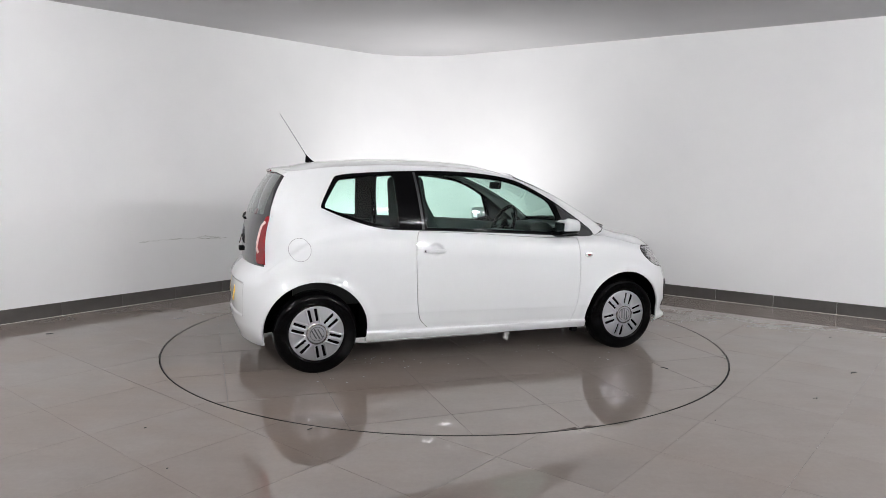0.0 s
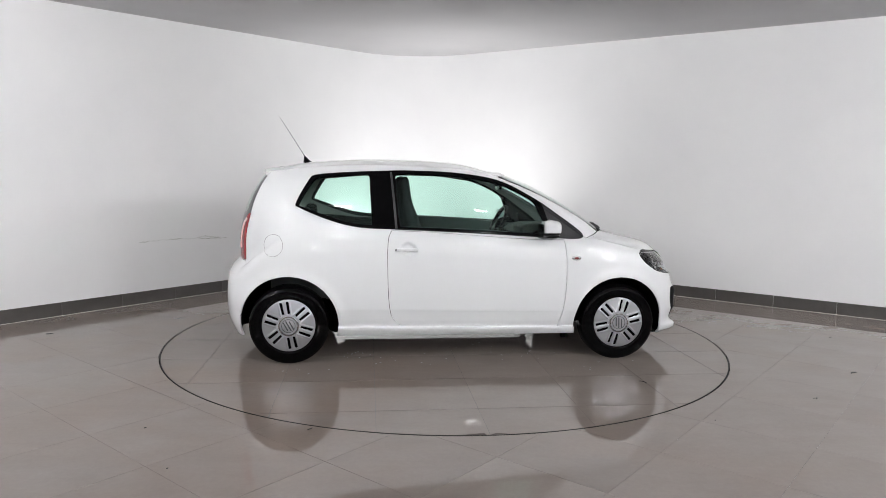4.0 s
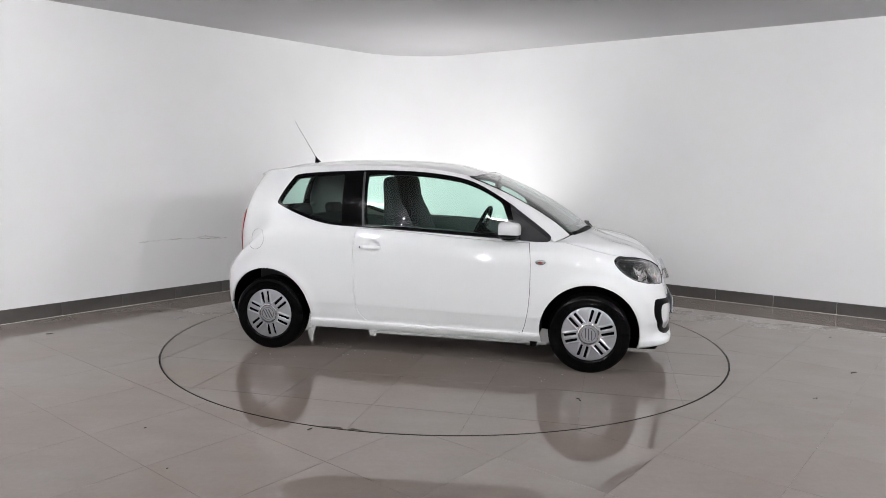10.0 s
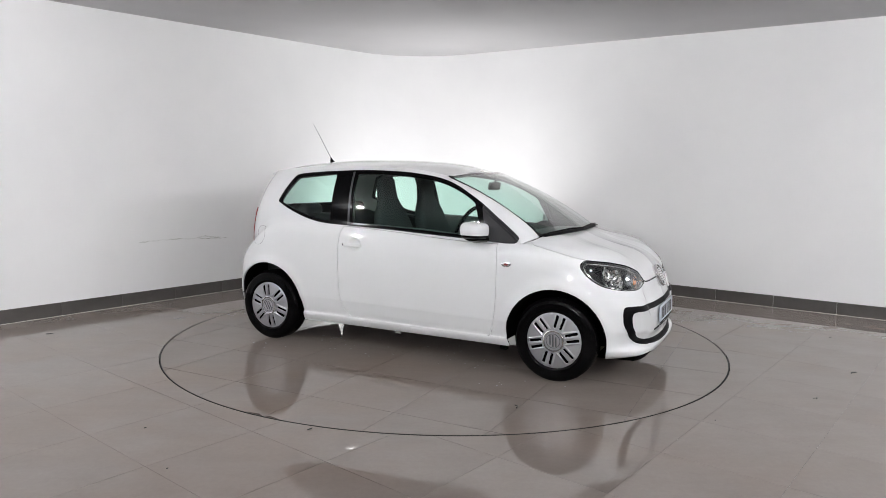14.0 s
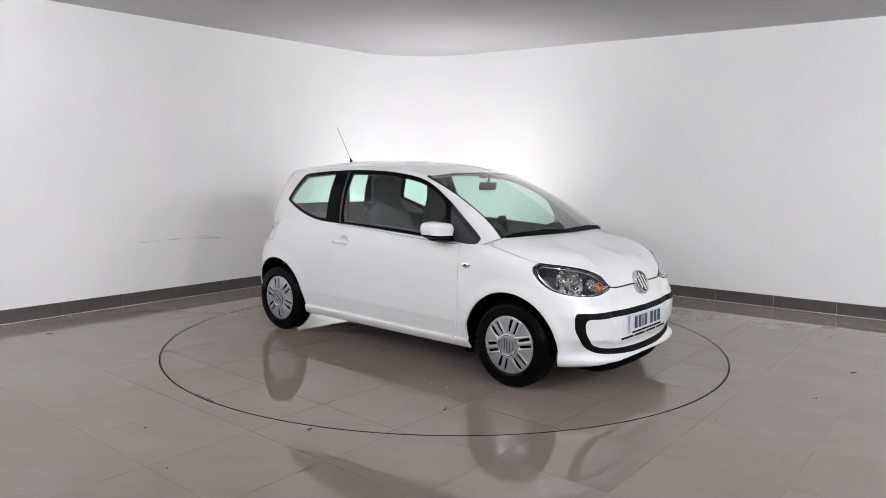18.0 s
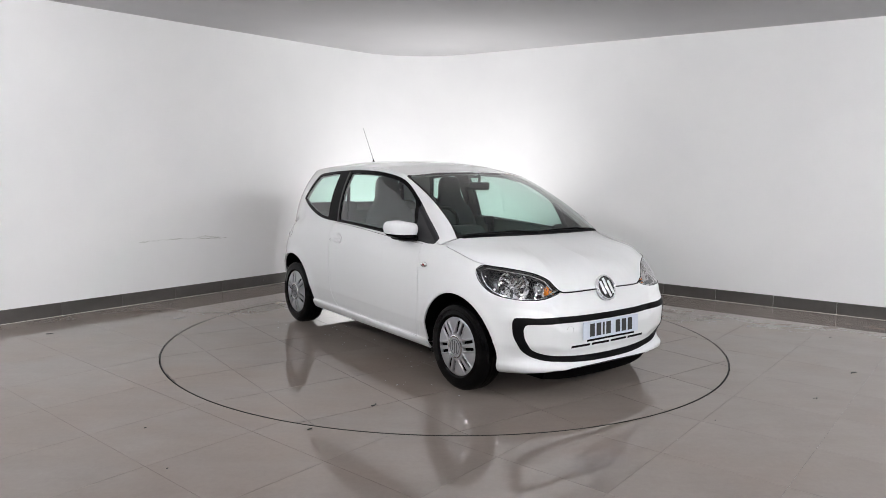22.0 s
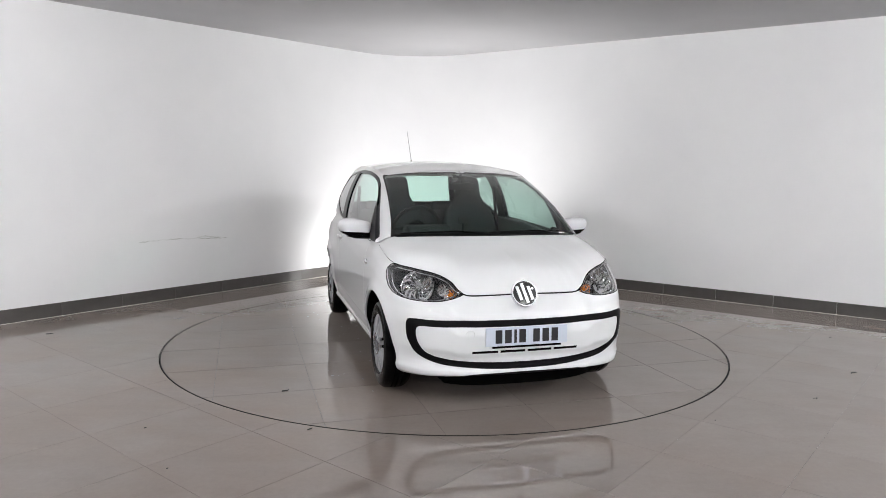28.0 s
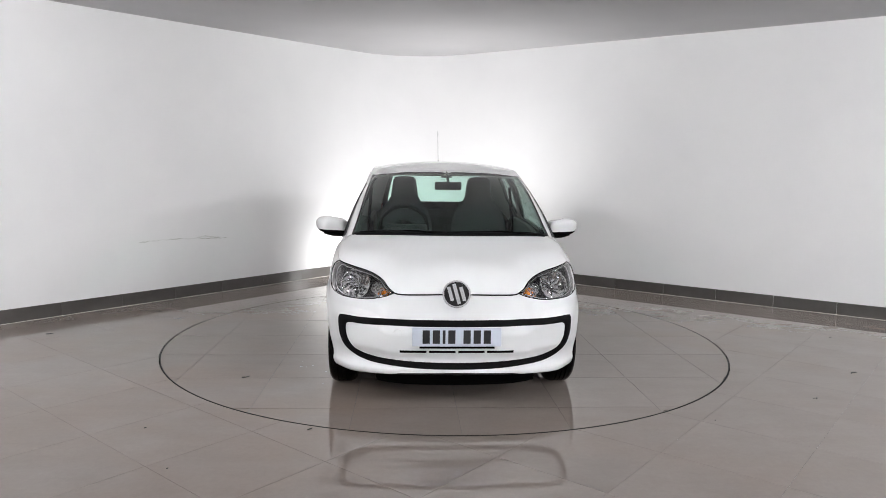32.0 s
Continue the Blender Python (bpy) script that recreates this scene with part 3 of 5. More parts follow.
# ---------------------------------------------------------------- the car: surfaces
# car space: x to the nose, y to its left, z up, from the middle of the wheelbase
AXLE, TYRE, HUB_Z, TRACK = 1.21, 0.284, 0.281, 0.70
LOW = 0.185
BELT = cubic([-2.4, -1.66, -1.5, -1.3, -1.0, -0.7, -0.3, 0.73, 0.95, 1.15, 1.42, 1.55, 1.65, 1.72, 1.82, 1.90, 1.96, 2.01, 2.36],
             [0.72, 0.72, 0.82, 0.945, 0.972, 0.968, 0.955, 0.899, 0.905, 0.888, 0.832, 0.818, 0.810, 0.801, 0.779, 0.739, 0.672, 0.660, 0.666])
WIDE = cubic([0, 0.045, 0.075, 0.086, 0.096, 0.105, 0.15, 0.20, 0.252, 0.262, 0.285, 0.45, 0.60, 0.78, 0.90, 0.96, 1.0],
             [0.748, 0.768, 0.7745, 0.7735, 0.7665, 0.7662, 0.7742, 0.7830, 0.7921, 0.7942, 0.7965, 0.804, 0.806, 0.802, 0.788, 0.772, 0.750])
WIDE_ENDS = cubic([0, 0.05, 0.12, 0.28, 0.45, 0.60, 0.78, 0.90, 0.96, 1.0], [0.752, 0.769, 0.783, 0.797, 0.804, 0.806, 0.802, 0.788, 0.772, 0.750])
NOSE = cubic([0, 0.04, 0.08, 0.13, 0.2, 0.32, 0.5, 0.6, 0.71, 0.78, 0.85, 0.92, 1.0], [1.756, 1.800, 1.797, 1.778, 1.775, 1.786, 1.787, 1.781, 1.768, 1.755, 1.745, 1.737, 1.728])
BULGE = cubic([1.2, 1.5, 1.65, 1.78, 1.9, 2.05, 2.36], [0, 0, 0.018, 0.026, 0.018, 0.007, 0])
BULGE_LEVEL = cubic([0, 0.03, 0.07, 0.11, 0.17, 0.24, 0.30, 0.5, 0.58, 0.66, 1.0], [0.6, 1.25, 1.3, 0.75, 0.25, 0.6, 1.0, 1.0, 0.5, 0, 0])
LEAN = cubic([1.2, 1.34, 1.46, 1.55, 1.65, 1.75, 1.85, 1.95, 2.4], [0, 0.004, 0.030, 0.048, 0.064, 0.070, 0.045, 0.0, 0.0])
TAIL = cubic([0, 0.25, 0.5, 0.75, 0.9, 1.0], [-1.69, -1.735, -1.745, -1.736, -1.700, -1.642])
SEAM = [-2.32, -2.1, -1.874, -1.67, -1.47, -1.245, -0.9, -0.3, 0.3, 0.9, 1.22, 1.485, 1.70, 1.875, 2.08, 2.36]
SIDE = cubic(SEAM, [0, 0.275, 0.55, 0.800, 0.950, 0.994, 1.0, 1.0, 1.0, 1.0, 0.998, 0.966, 0.830, 0.615, 0.355, 0.0])
BACKWARD = cubic([-2.32, -2.1, -1.874, -1.67, -1.47, -1.245, -0.9], [0, 0.012, 0.045, 0.12, 0.28, 0.50, 0.845])
FORWARD = cubic([0.9, 1.22, 1.485, 1.70, 1.875, 2.08, 2.36], [-0.90, -0.58, -0.32, -0.13, -0.055, -0.015, 0.0])


def level_pt(s, l):
    """A point of the lower body: s runs from the tail's middle (-2.32) along the side (s = x) to the nose (2.36)."""
    s, l = np.asarray(s, float), np.asarray(l, float)
    top = BELT(s)
    z = LOW + (top - LOW) * l
    xr = TAIL(l) + BACKWARD(s)
    top_part = np.clip((l - 0.70) / 0.30, 0, 1)
    xf = NOSE(l) + BULGE(s) * BULGE_LEVEL(l) + FORWARD(s) - LEAN(s) * top_part ** 1.6
    # shallow recess round the rear number plate
    band = np.clip((z - 0.365) / 0.016, 0, 1) * np.clip((0.610 - z) / 0.016, 0, 1) * np.clip((-1.80 - s) / 0.03, 0, 1)
    xr = xr + 0.014 * band * band * (3 - 2 * band)
    wr = np.clip((-1.0 - s) / 0.245, 0, 1)
    wf = np.clip((s - 1.0) / 0.22, 0, 1)
    wr, wf = wr * wr * (3 - 2 * wr), wf * wf * (3 - 2 * wf)
    x = s * (1 - wr - wf) + xr * wr + xf * wf
    groove = np.clip((1.10 - np.abs(s)) / 0.1, 0, 1)
    z = z + 0.013 * groove * (1 - l) ** 8
    w = WIDE(l) * groove + WIDE_ENDS(l) * (1 - groove)
    y = w * SIDE(s)
    # flared lips round the wheel openings
    for cx, r in ((AXLE, 0.345), (-AXLE, 0.352)):
        d = np.hypot(x - cx, z - 0.285) - r
        fade = np.where(np.abs(x) < AXLE, np.clip((z - 0.22) / 0.16, 0, 1), 1.0)
        y = y + np.where(y > 0.5, 0.014 * fade * np.exp(-(d / 0.05) ** 2), 0)
    # hollow behind the door handle
    y = y - np.where(y > 0.5, 0.018 * np.exp(-((((x + 0.365) / 0.050) ** 2 + ((z - 0.834) / 0.038) ** 2) ** 3)), 0)
    return np.stack([x, y, z], axis=-1)


def lower(s, z):
    return level_pt(s, (z - LOW) / (BELT(s) - LOW))


# greenhouse: straight lines from the belt up to the edge of the roof, a little bowed
G_KEYS = [-2.32, -2.0, -1.75, -1.55, -1.3, -0.9, -0.4, 0.2, 0.70, 0.95, 1.12, 1.42, 1.72]
TOP_X = cubic(G_KEYS, [-1.405, -1.395, -1.37, -1.325, -1.22, -0.87, -0.40, 0.02, 0.20, 0.285, 0.335, 0.385, 0.405])
TOP_Y = cubic(G_KEYS, [0.0, 0.28, 0.455, 0.515, 0.545, 0.565, 0.578, 0.583, 0.580, 0.574, 0.548, 0.32, 0.0])
ROOF_C = cubic([-1.45, -1.36, -1.09, -0.6, -0.3, 0.0, 0.14, 0.41], [1.392, 1.408, 1.450, 1.477, 1.474, 1.458, 1.440, 1.386])
COWL_KEYS = [0.95, 1.04, 1.12, 1.42, 1.72]
COWL_X = cubic(COWL_KEYS, [0.945, 1.030, 1.072, 1.135, 1.162])
COWL_Y = cubic(COWL_KEYS, [0.735, 0.695, 0.640, 0.330, 0.0])
COWL_Z = cubic(COWL_KEYS, [0.905, 0.942, 0.962, 0.970, 0.972])
BOW = cubic([-2.32, -1.7, -1.3, -0.5, 0.6, 0.95, 1.12, 1.72], [0.075, 0.065, 0.034, 0.028, 0.022, 0.018, 0.03, 0.045])


def roof_edge(g):
    x, y = TOP_X(g), TOP_Y(g)
    return np.stack([x, y, ROOF_C(x) - 0.055 * (y / 0.583) ** 2.2], axis=-1)


def belt_pt(g):
    side = level_pt(np.minimum(g, 0.95), np.ones_like(g))
    cowl = np.stack([COWL_X(g), COWL_Y(g), COWL_Z(g)], axis=-1)
    return np.where((g > 0.95)[..., None], cowl, side)


def green(g, v):
    g, v = np.asarray(g, float), np.asarray(v, float)
    a, b = belt_pt(g), roof_edge(g)
    p = a + (b - a) * v[..., None]
    ahead = np.stack([np.cos(np.interp(g, [-2.32, -1.7, -1.3, 0.5, 0.95, 1.12, 1.72], [3.14, 2.8, 1.7, 1.57, 1.2, 0.5, 0.0])),
                      np.sin(np.interp(g, [-2.32, -1.7, -1.3, 0.5, 0.95, 1.12, 1.72], [3.14, 2.8, 1.7, 1.57, 1.2, 0.5, 0.0])),
                      0.45 * np.ones_like(g)], axis=-1)
    return p + ahead * (BOW(g) * 4 * v * (1 - v))[..., None]


def roof(g, v):
    a = roof_edge(g)
    cx = np.clip(a[..., 0], -1.15, 0.1)
    x = a[..., 0] * (1 - v) + cx * v
    y = a[..., 1] * (1 - v)
    edge = a[..., 2]
    rise = ROOF_C(x) - edge
    z = edge + rise * (1 - (1 - v) ** 2.2)
    return np.stack([x, y, z], axis=-1)


def bonnet(e, v):
    """v from the windscreen's foot (0) to the front edge (1)."""
    g = np.interp(e, [0.95, 2.36], [0.95, 1.72])
    k = np.stack([COWL_X(g), COWL_Y(g), COWL_Z(g) - 0.006], axis=-1)
    n = level_pt(e, np.ones_like(e))
    p = k + (n - k) * v[..., None]
    k = np.clip((e - 0.95) / 1.41, 0, 1)
    w = 0.055 * k * (0.35 + 0.65 * k * (2 - k))
    p[..., 2] += w * (0.6 * np.sin(math.pi * v ** 1.5) + 0.95 * np.sin(math.pi * v ** 3.0))
    return p


# ---------------------------------------------------------------- the car: outlines, in side (x, z) or front (y, z) view
FRAME_LINE = smooth_line([(-1.160, 1.150), (-1.135, 1.115), (-0.953, 1.040), (-0.788, 0.992), (-0.623, 0.972), (-0.295, 0.962), (0.2, 0.937),
                          (0.728, 0.909), (0.885, 0.900), (0.930, 0.925), (0.905, 0.965), (0.74, 1.085), (0.568, 1.200), (0.319, 1.322),
                          (0.016, 1.374), (-0.317, 1.388), (-0.54, 1.384), (-0.85, 1.368), (-1.030, 1.348), (-1.075, 1.31)], 5)
QUARTER_GLASS = smooth_line([(-1.135, 1.150), (-1.10, 1.118), (-0.953, 1.066), (-0.788, 1.016), (-0.66, 0.998), (-0.625, 1.0), (-0.622, 1.02),
                             (-0.632, 1.2), (-0.640, 1.34), (-0.65, 1.357), (-0.67, 1.360), (-0.85, 1.346), (-1.01, 1.328), (-1.04, 1.31)], 5)
DOOR_GLASS = smooth_line([(-0.420, 0.992), (-0.40, 0.985), (-0.1, 0.976), (0.3, 0.956), (0.60, 0.939), (0.655, 0.938), (0.66, 0.95), (0.60, 1.10), (0.545, 1.188),
                          (0.309, 1.300), (0.016, 1.350), (-0.30, 1.363), (-0.43, 1.361), (-0.452, 1.35), (-0.445, 1.2)], 5)
SCREEN = [(-0.1, 1.384), (0.30, 1.377), (0.558, 1.362), (0.580, 1.345), (0.648, 1.03), (0.672, 0.955), (0.655, 0.90), (0.64, 0.80), (-0.1, 0.80)]
SCREEN_IN = [(-0.1, 1.374), (0.30, 1.367), (0.551, 1.352), (0.571, 1.338), (0.640, 1.03), (0.658, 0.972), (0.60, 0.974), (-0.1, 0.982)]
DOOR_BACK = cubic([0.15, 0.262, 0.30, 0.35, 0.45, 0.57, 0.80, 0.90, 0.94, 0.97, 1.0], [-0.40, -0.415, -0.455, -0.486, -0.503, -0.510, -0.514, -0.508, -0.496, -0.478, -0.46])
DOOR_FRONT = cubic([0.15, 0.262, 0.30, 0.466, 0.60, 0.736, 0.86, 0.92, 1.0], [0.742, 0.752, 0.765, 0.794, 0.801, 0.800, 0.790, 0.782, 0.77])
LAMP_LINE = smooth_line([(1.450, 0.792), (1.455, 0.762), (1.49, 0.715), (1.545, 0.672), (1.615, 0.648), (1.717, 0.634), (1.84, 0.628), (1.90, 0.636),
                         (1.945, 0.649), (1.978, 0.68), (1.93, 0.76), (1.80, 0.85), (1.68, 0.86), (1.58, 0.838), (1.49, 0.816)], 4)
BAND_OUT = smooth_line([(0.0, 0.517), (0.30, 0.518), (0.55, 0.526), (0.66, 0.533), (0.697, 0.522), (0.700, 0.46), (0.688, 0.40), (0.645, 0.33),
                        (0.55, 0.275), (0.40, 0.247), (0.20, 0.232), (0.0, 0.229), (-0.3, 0.229), (-0.35, 0.37), (-0.3, 0.517)], 5)
VALANCE = [(-0.3, 0.10), (0.46, 0.10), (0.44, 0.186), (0.40, 0.200), (0.33, 0.208), (0.0, 0.211), (-0.3, 0.211)]
BAND_IN = smooth_line([(0.0, 0.480), (0.30, 0.481), (0.55, 0.490), (0.625, 0.495), (0.652, 0.482), (0.654, 0.44), (0.640, 0.39), (0.595, 0.335),
                       (0.50, 0.298), (0.38, 0.280), (0.20, 0.267), (0.0, 0.264), (-0.3, 0.264), (-0.35, 0.37), (-0.3, 0.480)], 5)

# ---------------------------------------------------------------- the car: panels
def facing(surf, u, v):
    """Unit normals of a surface."""
    h = 1.5e-3
    n = np.cross(surf(u + h, v) - surf(u - h, v), surf(u, v + h) - surf(u, v - h))
    return n / np.maximum(np.linalg.norm(n, axis=-1, keepdims=True), 1e-9)


def belt_normal(s):
    a, b = facing(level_pt, s, 0.985 * np.ones_like(s)), facing(green, s, 0.03 * np.ones_like(s))
    n = a + b
    return n / np.maximum(np.linalg.norm(n, axis=-1, keepdims=True), 1e-9)


def edge_normal(s):
    """Shared by wing and bonnet along the bonnet's side edge."""
    a, b = facing(level_pt, s, 0.97 * np.ones_like(s)), facing(bonnet, s, 0.96 * np.ones_like(s))
    n = np.where(a[:, 2:] < 0, -a, a) + np.where(b[:, 2:] < 0, -b, b)
    return n / np.maximum(np.linalg.norm(n, axis=-1, keepdims=True), 1e-9)


def bonnet_normals(u, v):
    n = np.zeros((len(u), 3))
    for k in range(-4, 5):
        q = facing(bonnet, np.clip(u + 0.07 * k, 0.955, 2.358), np.clip(v, 0.004, 0.998))
        n += np.where(q[:, 2:] < 0, -q, q) * (5 - abs(k))
    n /= np.linalg.norm(n, axis=1, keepdims=True)
    w = np.clip((v - 0.72) / 0.28, 0, 1) ** 2 * np.clip((1.55 - u) / 0.1, 0, 1)
    n = n * (1 - w[:, None]) + edge_normal(np.clip(u, 0.97, 1.6)) * w[:, None]
    return n / np.maximum(np.linalg.norm(n, axis=-1, keepdims=True), 1e-9)


def body_normals(u, v):
    n = facing(level_pt, np.clip(u, -2.318, 2.358), np.clip(v, 0.002, 0.998))
    w = np.clip((v - 0.88) / 0.12, 0, 1) ** 2 * np.clip((u - 0.97) / 0.06, 0, 1) * np.clip((1.55 - u) / 0.1, 0, 1)
    out = np.where((n[:, 2:] < 0) & (w[:, None] > 0), -n, n)
    n = out * (1 - w[:, None]) + edge_normal(np.clip(u, 0.97, 1.6)) * w[:, None]
    w = np.clip((v - 0.90) / 0.10, 0, 1) * (u < 0.94) * np.clip((u + 1.80) / 0.12, 0, 1)
    n = n * (1 - w[:, None]) + belt_normal(np.clip(u, -2.31, 0.94)) * w[:, None]
    return n / np.maximum(np.linalg.norm(n, axis=-1, keepdims=True), 1e-9)


def house_normals(u, v):
    n = facing(green, np.clip(u, -2.318, 1.718), np.clip(v, 0.002, 0.998))
    w = np.clip((0.12 - v) / 0.12, 0, 1) * (u < 0.94) * np.clip((u + 1.80) / 0.12, 0, 1)
    n = n * (1 - w[:, None]) + belt_normal(np.clip(u, -2.31, 0.94)) * w[:, None]
    return n / np.maximum(np.linalg.norm(n, axis=-1, keepdims=True), 1e-9)


car = tagged(new("car"), "white three-door hatchback standing on the turntable", "car")


def both(name, p, t, mat, nrm=None, **how):
    """The same panel on each side of the car."""
    flip = np.array([1, -1, 1])
    left = skin(name, p, t[:, ::-1], mat, car, nrm=nrm, **how)
    right = skin(name, p * flip, t, mat, car, nrm=None if nrm is None else nrm * flip, **how)
    return left, right


def across(name, p, t, mat, nrm=None, **how):
    q, u = mirrored(p, t[:, ::-1])
    if nrm is not None:
        nrm = np.concatenate([nrm, nrm * np.array([1, -1, 1])])
        nrm[np.abs(q[:, 1]) < 1e-4, 1] = 0
    return skin(name, q, u, mat, car, nrm=nrm, **how)


def cut_out(sheet, mask, normals):
    """Arguments for both() and across(): points, triangles and smooth normals."""
    p, t = sheet.piece(mask)
    used = np.unique(sheet.tris[mask])
    n = normals(sheet.uv[used, 0], sheet.uv[used, 1])
    out = p - np.stack([np.clip(p[:, 0], -0.8, 0.5), 0 * p[:, 1], 0 * p[:, 2] + 0.55], axis=1)
    return p, t, n * np.where((n * out).sum(1) < 0, -1.0, 1.0)[:, None]


def panel(name, mask, mat, how_many=None, **how):
    p, t, n = cut_out(body, mask, body_normals)
    (how_many or both)(name, p, t, mat, nrm=n, **how)


def upper(name, mask, mat, how_many=None, **how):
    p, t, n = cut_out(house, mask, house_normals)
    (how_many or both)(name, p, t, mat, nrm=n, **how)


us = np.unique(np.round(np.concatenate([np.arange(-2.32, -1.2, 0.022), np.arange(-1.2, 1.2, 0.020), np.arange(1.2, 2.36, 0.016), [2.36]]), 4))
levels = np.unique(np.concatenate([[0, 0.02, 0.045, 0.06, 0.075, 0.082, 0.088, 0.094, 0.10, 0.11, 0.12], np.linspace(0.14, 0.24, 7),
                                   [0.25, 0.256, 0.263, 0.271, 0.28], np.linspace(0.30, 1.0, 40)]))
body = Sheet(us, levels, level_pt)
arch_r = body.cut(lambda p, uv: np.where(p[:, 1] > 0.4, np.hypot(p[:, 0] + AXLE, p[:, 2] - 0.285) - 0.352, 1))
arch_f = body.cut(lambda p, uv: np.where(p[:, 1] > 0.4, np.hypot(p[:, 0] - AXLE, p[:, 2] - 0.283) - 0.343, 1))
sill = body.cut(lambda p, uv: np.where(np.abs(p[:, 0]) < 1.0, p[:, 2] - (0.262 - 0.012 * p[:, 0]), 1))
ahead_of_back = body.cut(lambda p, uv: np.where(np.abs(p[:, 0]) < 1.0, DOOR_BACK(p[:, 2]) - p[:, 0], np.where(p[:, 0] > 0, -1, 1)))
behind_front = body.cut(lambda p, uv: np.where(np.abs(p[:, 0]) < 1.0, p[:, 0] - DOOR_FRONT(p[:, 2]), np.where(p[:, 0] > 0, 1, -1)))
lamp_area = body.cut(lambda p, uv: off_outline(uv[:, 0], p[:, 2], LAMP_LINE))
bumper_f = body.cut(lambda p, uv: np.where(uv[:, 0] > 1.0, np.maximum(1.40 - uv[:, 0], -9), 1))
band_o = body.cut(lambda p, uv: np.where(uv[:, 0] > 1.4, off_outline(p[:, 1], p[:, 2], BAND_OUT), 1))
band_i = body.cut(lambda p, uv: np.where(uv[:, 0] > 1.4, off_outline(p[:, 1], p[:, 2], BAND_IN), 1))
valance = body.cut(lambda p, uv: np.where(uv[:, 0] > 1.4, off_outline(p[:, 1], p[:, 2], VALANCE), 1))
tail_line = body.cut(lambda p, uv: np.where(uv[:, 0] < -1.2, p[:, 2] - np.minimum(0.675, 0.665 - 0.8 * (uv[:, 0] + 1.6)), 1))
hole = arch_r | arch_f
door = ahead_of_back & behind_front & ~sill & ~hole

panel("door", door, PAINT, gap=0.0046, label="white front door")
panel("sill", sill & ~hole, PAINT, gap=-0.003, label="white sill")
rear_bumper = tail_line & ~hole
panel("quarter_panel", ~ahead_of_back & ~sill & ~hole & ~tail_line, PAINT, gap=-0.0006)
panel("rear_bumper", rear_bumper, PAINT, across, gap=-0.0006, label="white rear bumper")
fender = ~behind_front & ~sill & ~hole & ~lamp_area
front = fender & bumper_f
panel("fender", fender & ~front, PAINT, gap=-0.0006)
panel("front_bumper", front & ~band_o & ~valance, PAINT, across, gap=-0.0006, label="white front bumper")
panel("valance", front & valance & ~band_o, BLACK, across, gap=-0.0005, label="matt black valance under the bumper")
panel("grille_band", front & band_o & ~band_i, BLACK, across, gap=-0.0005, lift=0.003, depth=0.02, label="matt black band round the bumper panel")
panel("bumper_panel", front & band_i, PAINT, across, gap=0.001, label="white bumper panel")

# dark inner skin behind the gaps
p, t = body.piece(~hole & ~lamp_area)
p = p - normals_of(p, t[:, ::-1]) * 0.013
both("inner_panel", p, t, DARKIN, gap=0.0, depth=0.0)

# greenhouse
gs = np.unique(np.round(np.concatenate([np.arange(-2.32, -1.3, 0.025), np.arange(-1.3, 1.2, 0.018), np.arange(1.2, 1.72, 0.03), [1.72]]), 4))
house = Sheet(gs, np.linspace(0, 1, 34), green)
SIDEWAYS = lambda uv: (uv[:, 0] > -1.6) & (uv[:, 0] < 1.02)
frame_in = house.cut(lambda p, uv: np.where(SIDEWAYS(uv), off_outline(p[:, 0], p[:, 2], FRAME_LINE), 1))
quarter_in = house.cut(lambda p, uv: np.where(SIDEWAYS(uv), off_outline(p[:, 0], p[:, 2], QUARTER_GLASS), 1))
doorglass_in = house.cut(lambda p, uv: np.where(SIDEWAYS(uv), off_outline(p[:, 0], p[:, 2], DOOR_GLASS), 1))
screen_in = house.cut(lambda p, uv: np.where(uv[:, 0] > 0.95, off_outline(p[:, 1], p[:, 2], SCREEN), 1))
view_in = house.cut(lambda p, uv: np.where(uv[:, 0] > 0.95, off_outline(p[:, 1], p[:, 2], SCREEN_IN), 1))
tail_in = house.cut(lambda p, uv: np.where(uv[:, 0] < -1.3, np.maximum(p[:, 1] - np.interp(p[:, 2], [0.7, 0.78, 1.05, 1.2, 1.36], [0.575, 0.60, 0.585, 0.545, 0.49]), p[:, 2] - 1.365), 1))
tailglass_in = house.cut(lambda p, uv: np.where(uv[:, 0] < -1.3, np.maximum(np.maximum(p[:, 1] - np.interp(p[:, 2], [1.0, 1.05, 1.2, 1.36], [0.50, 0.52, 0.49, 0.45]), p[:, 2] - 1.35), 1.075 - p[:, 2]), 1))
light_in = house.cut(lambda p, uv: np.where(uv[:, 0] < -1.3, np.maximum(np.maximum(np.interp(p[:, 2], [0.7, 0.75, 1.0, 1.08], [0.52, 0.495, 0.545, 0.565]) - p[:, 1], p[:, 2] - 1.065), 0.735 - p[:, 2]), 1))
sail_in = house.cut(lambda p, uv: np.where(SIDEWAYS(uv), 0.690 - 0.3 * (p[:, 2] - 0.95) - p[:, 0], 1))
frame_all = frame_in & ~quarter_in & ~doorglass_in & ~sail_in
upper("side_frame", ~frame_in & ~screen_in & ~tail_in, PAINT, gap=-0.0006, label="white roof pillars")
upper("window_frame", frame_all, SATIN, gap=0.0, lift=0.001, depth=0.02, label="black window surround")
upper("mirror_sail", frame_in & ~quarter_in & ~doorglass_in & sail_in, SAIL, gap=0.0, lift=0.002, depth=0.02, label="matt black corner of the window surround")
upper("quarter_window", quarter_in, GLASS, gap=0.0, depth=0.0, lift=-0.003, label="green tinted side glass")
upper("door_window", doorglass_in, GLASS, gap=0.0, depth=0.0, lift=-0.004, label="green tinted side glass")
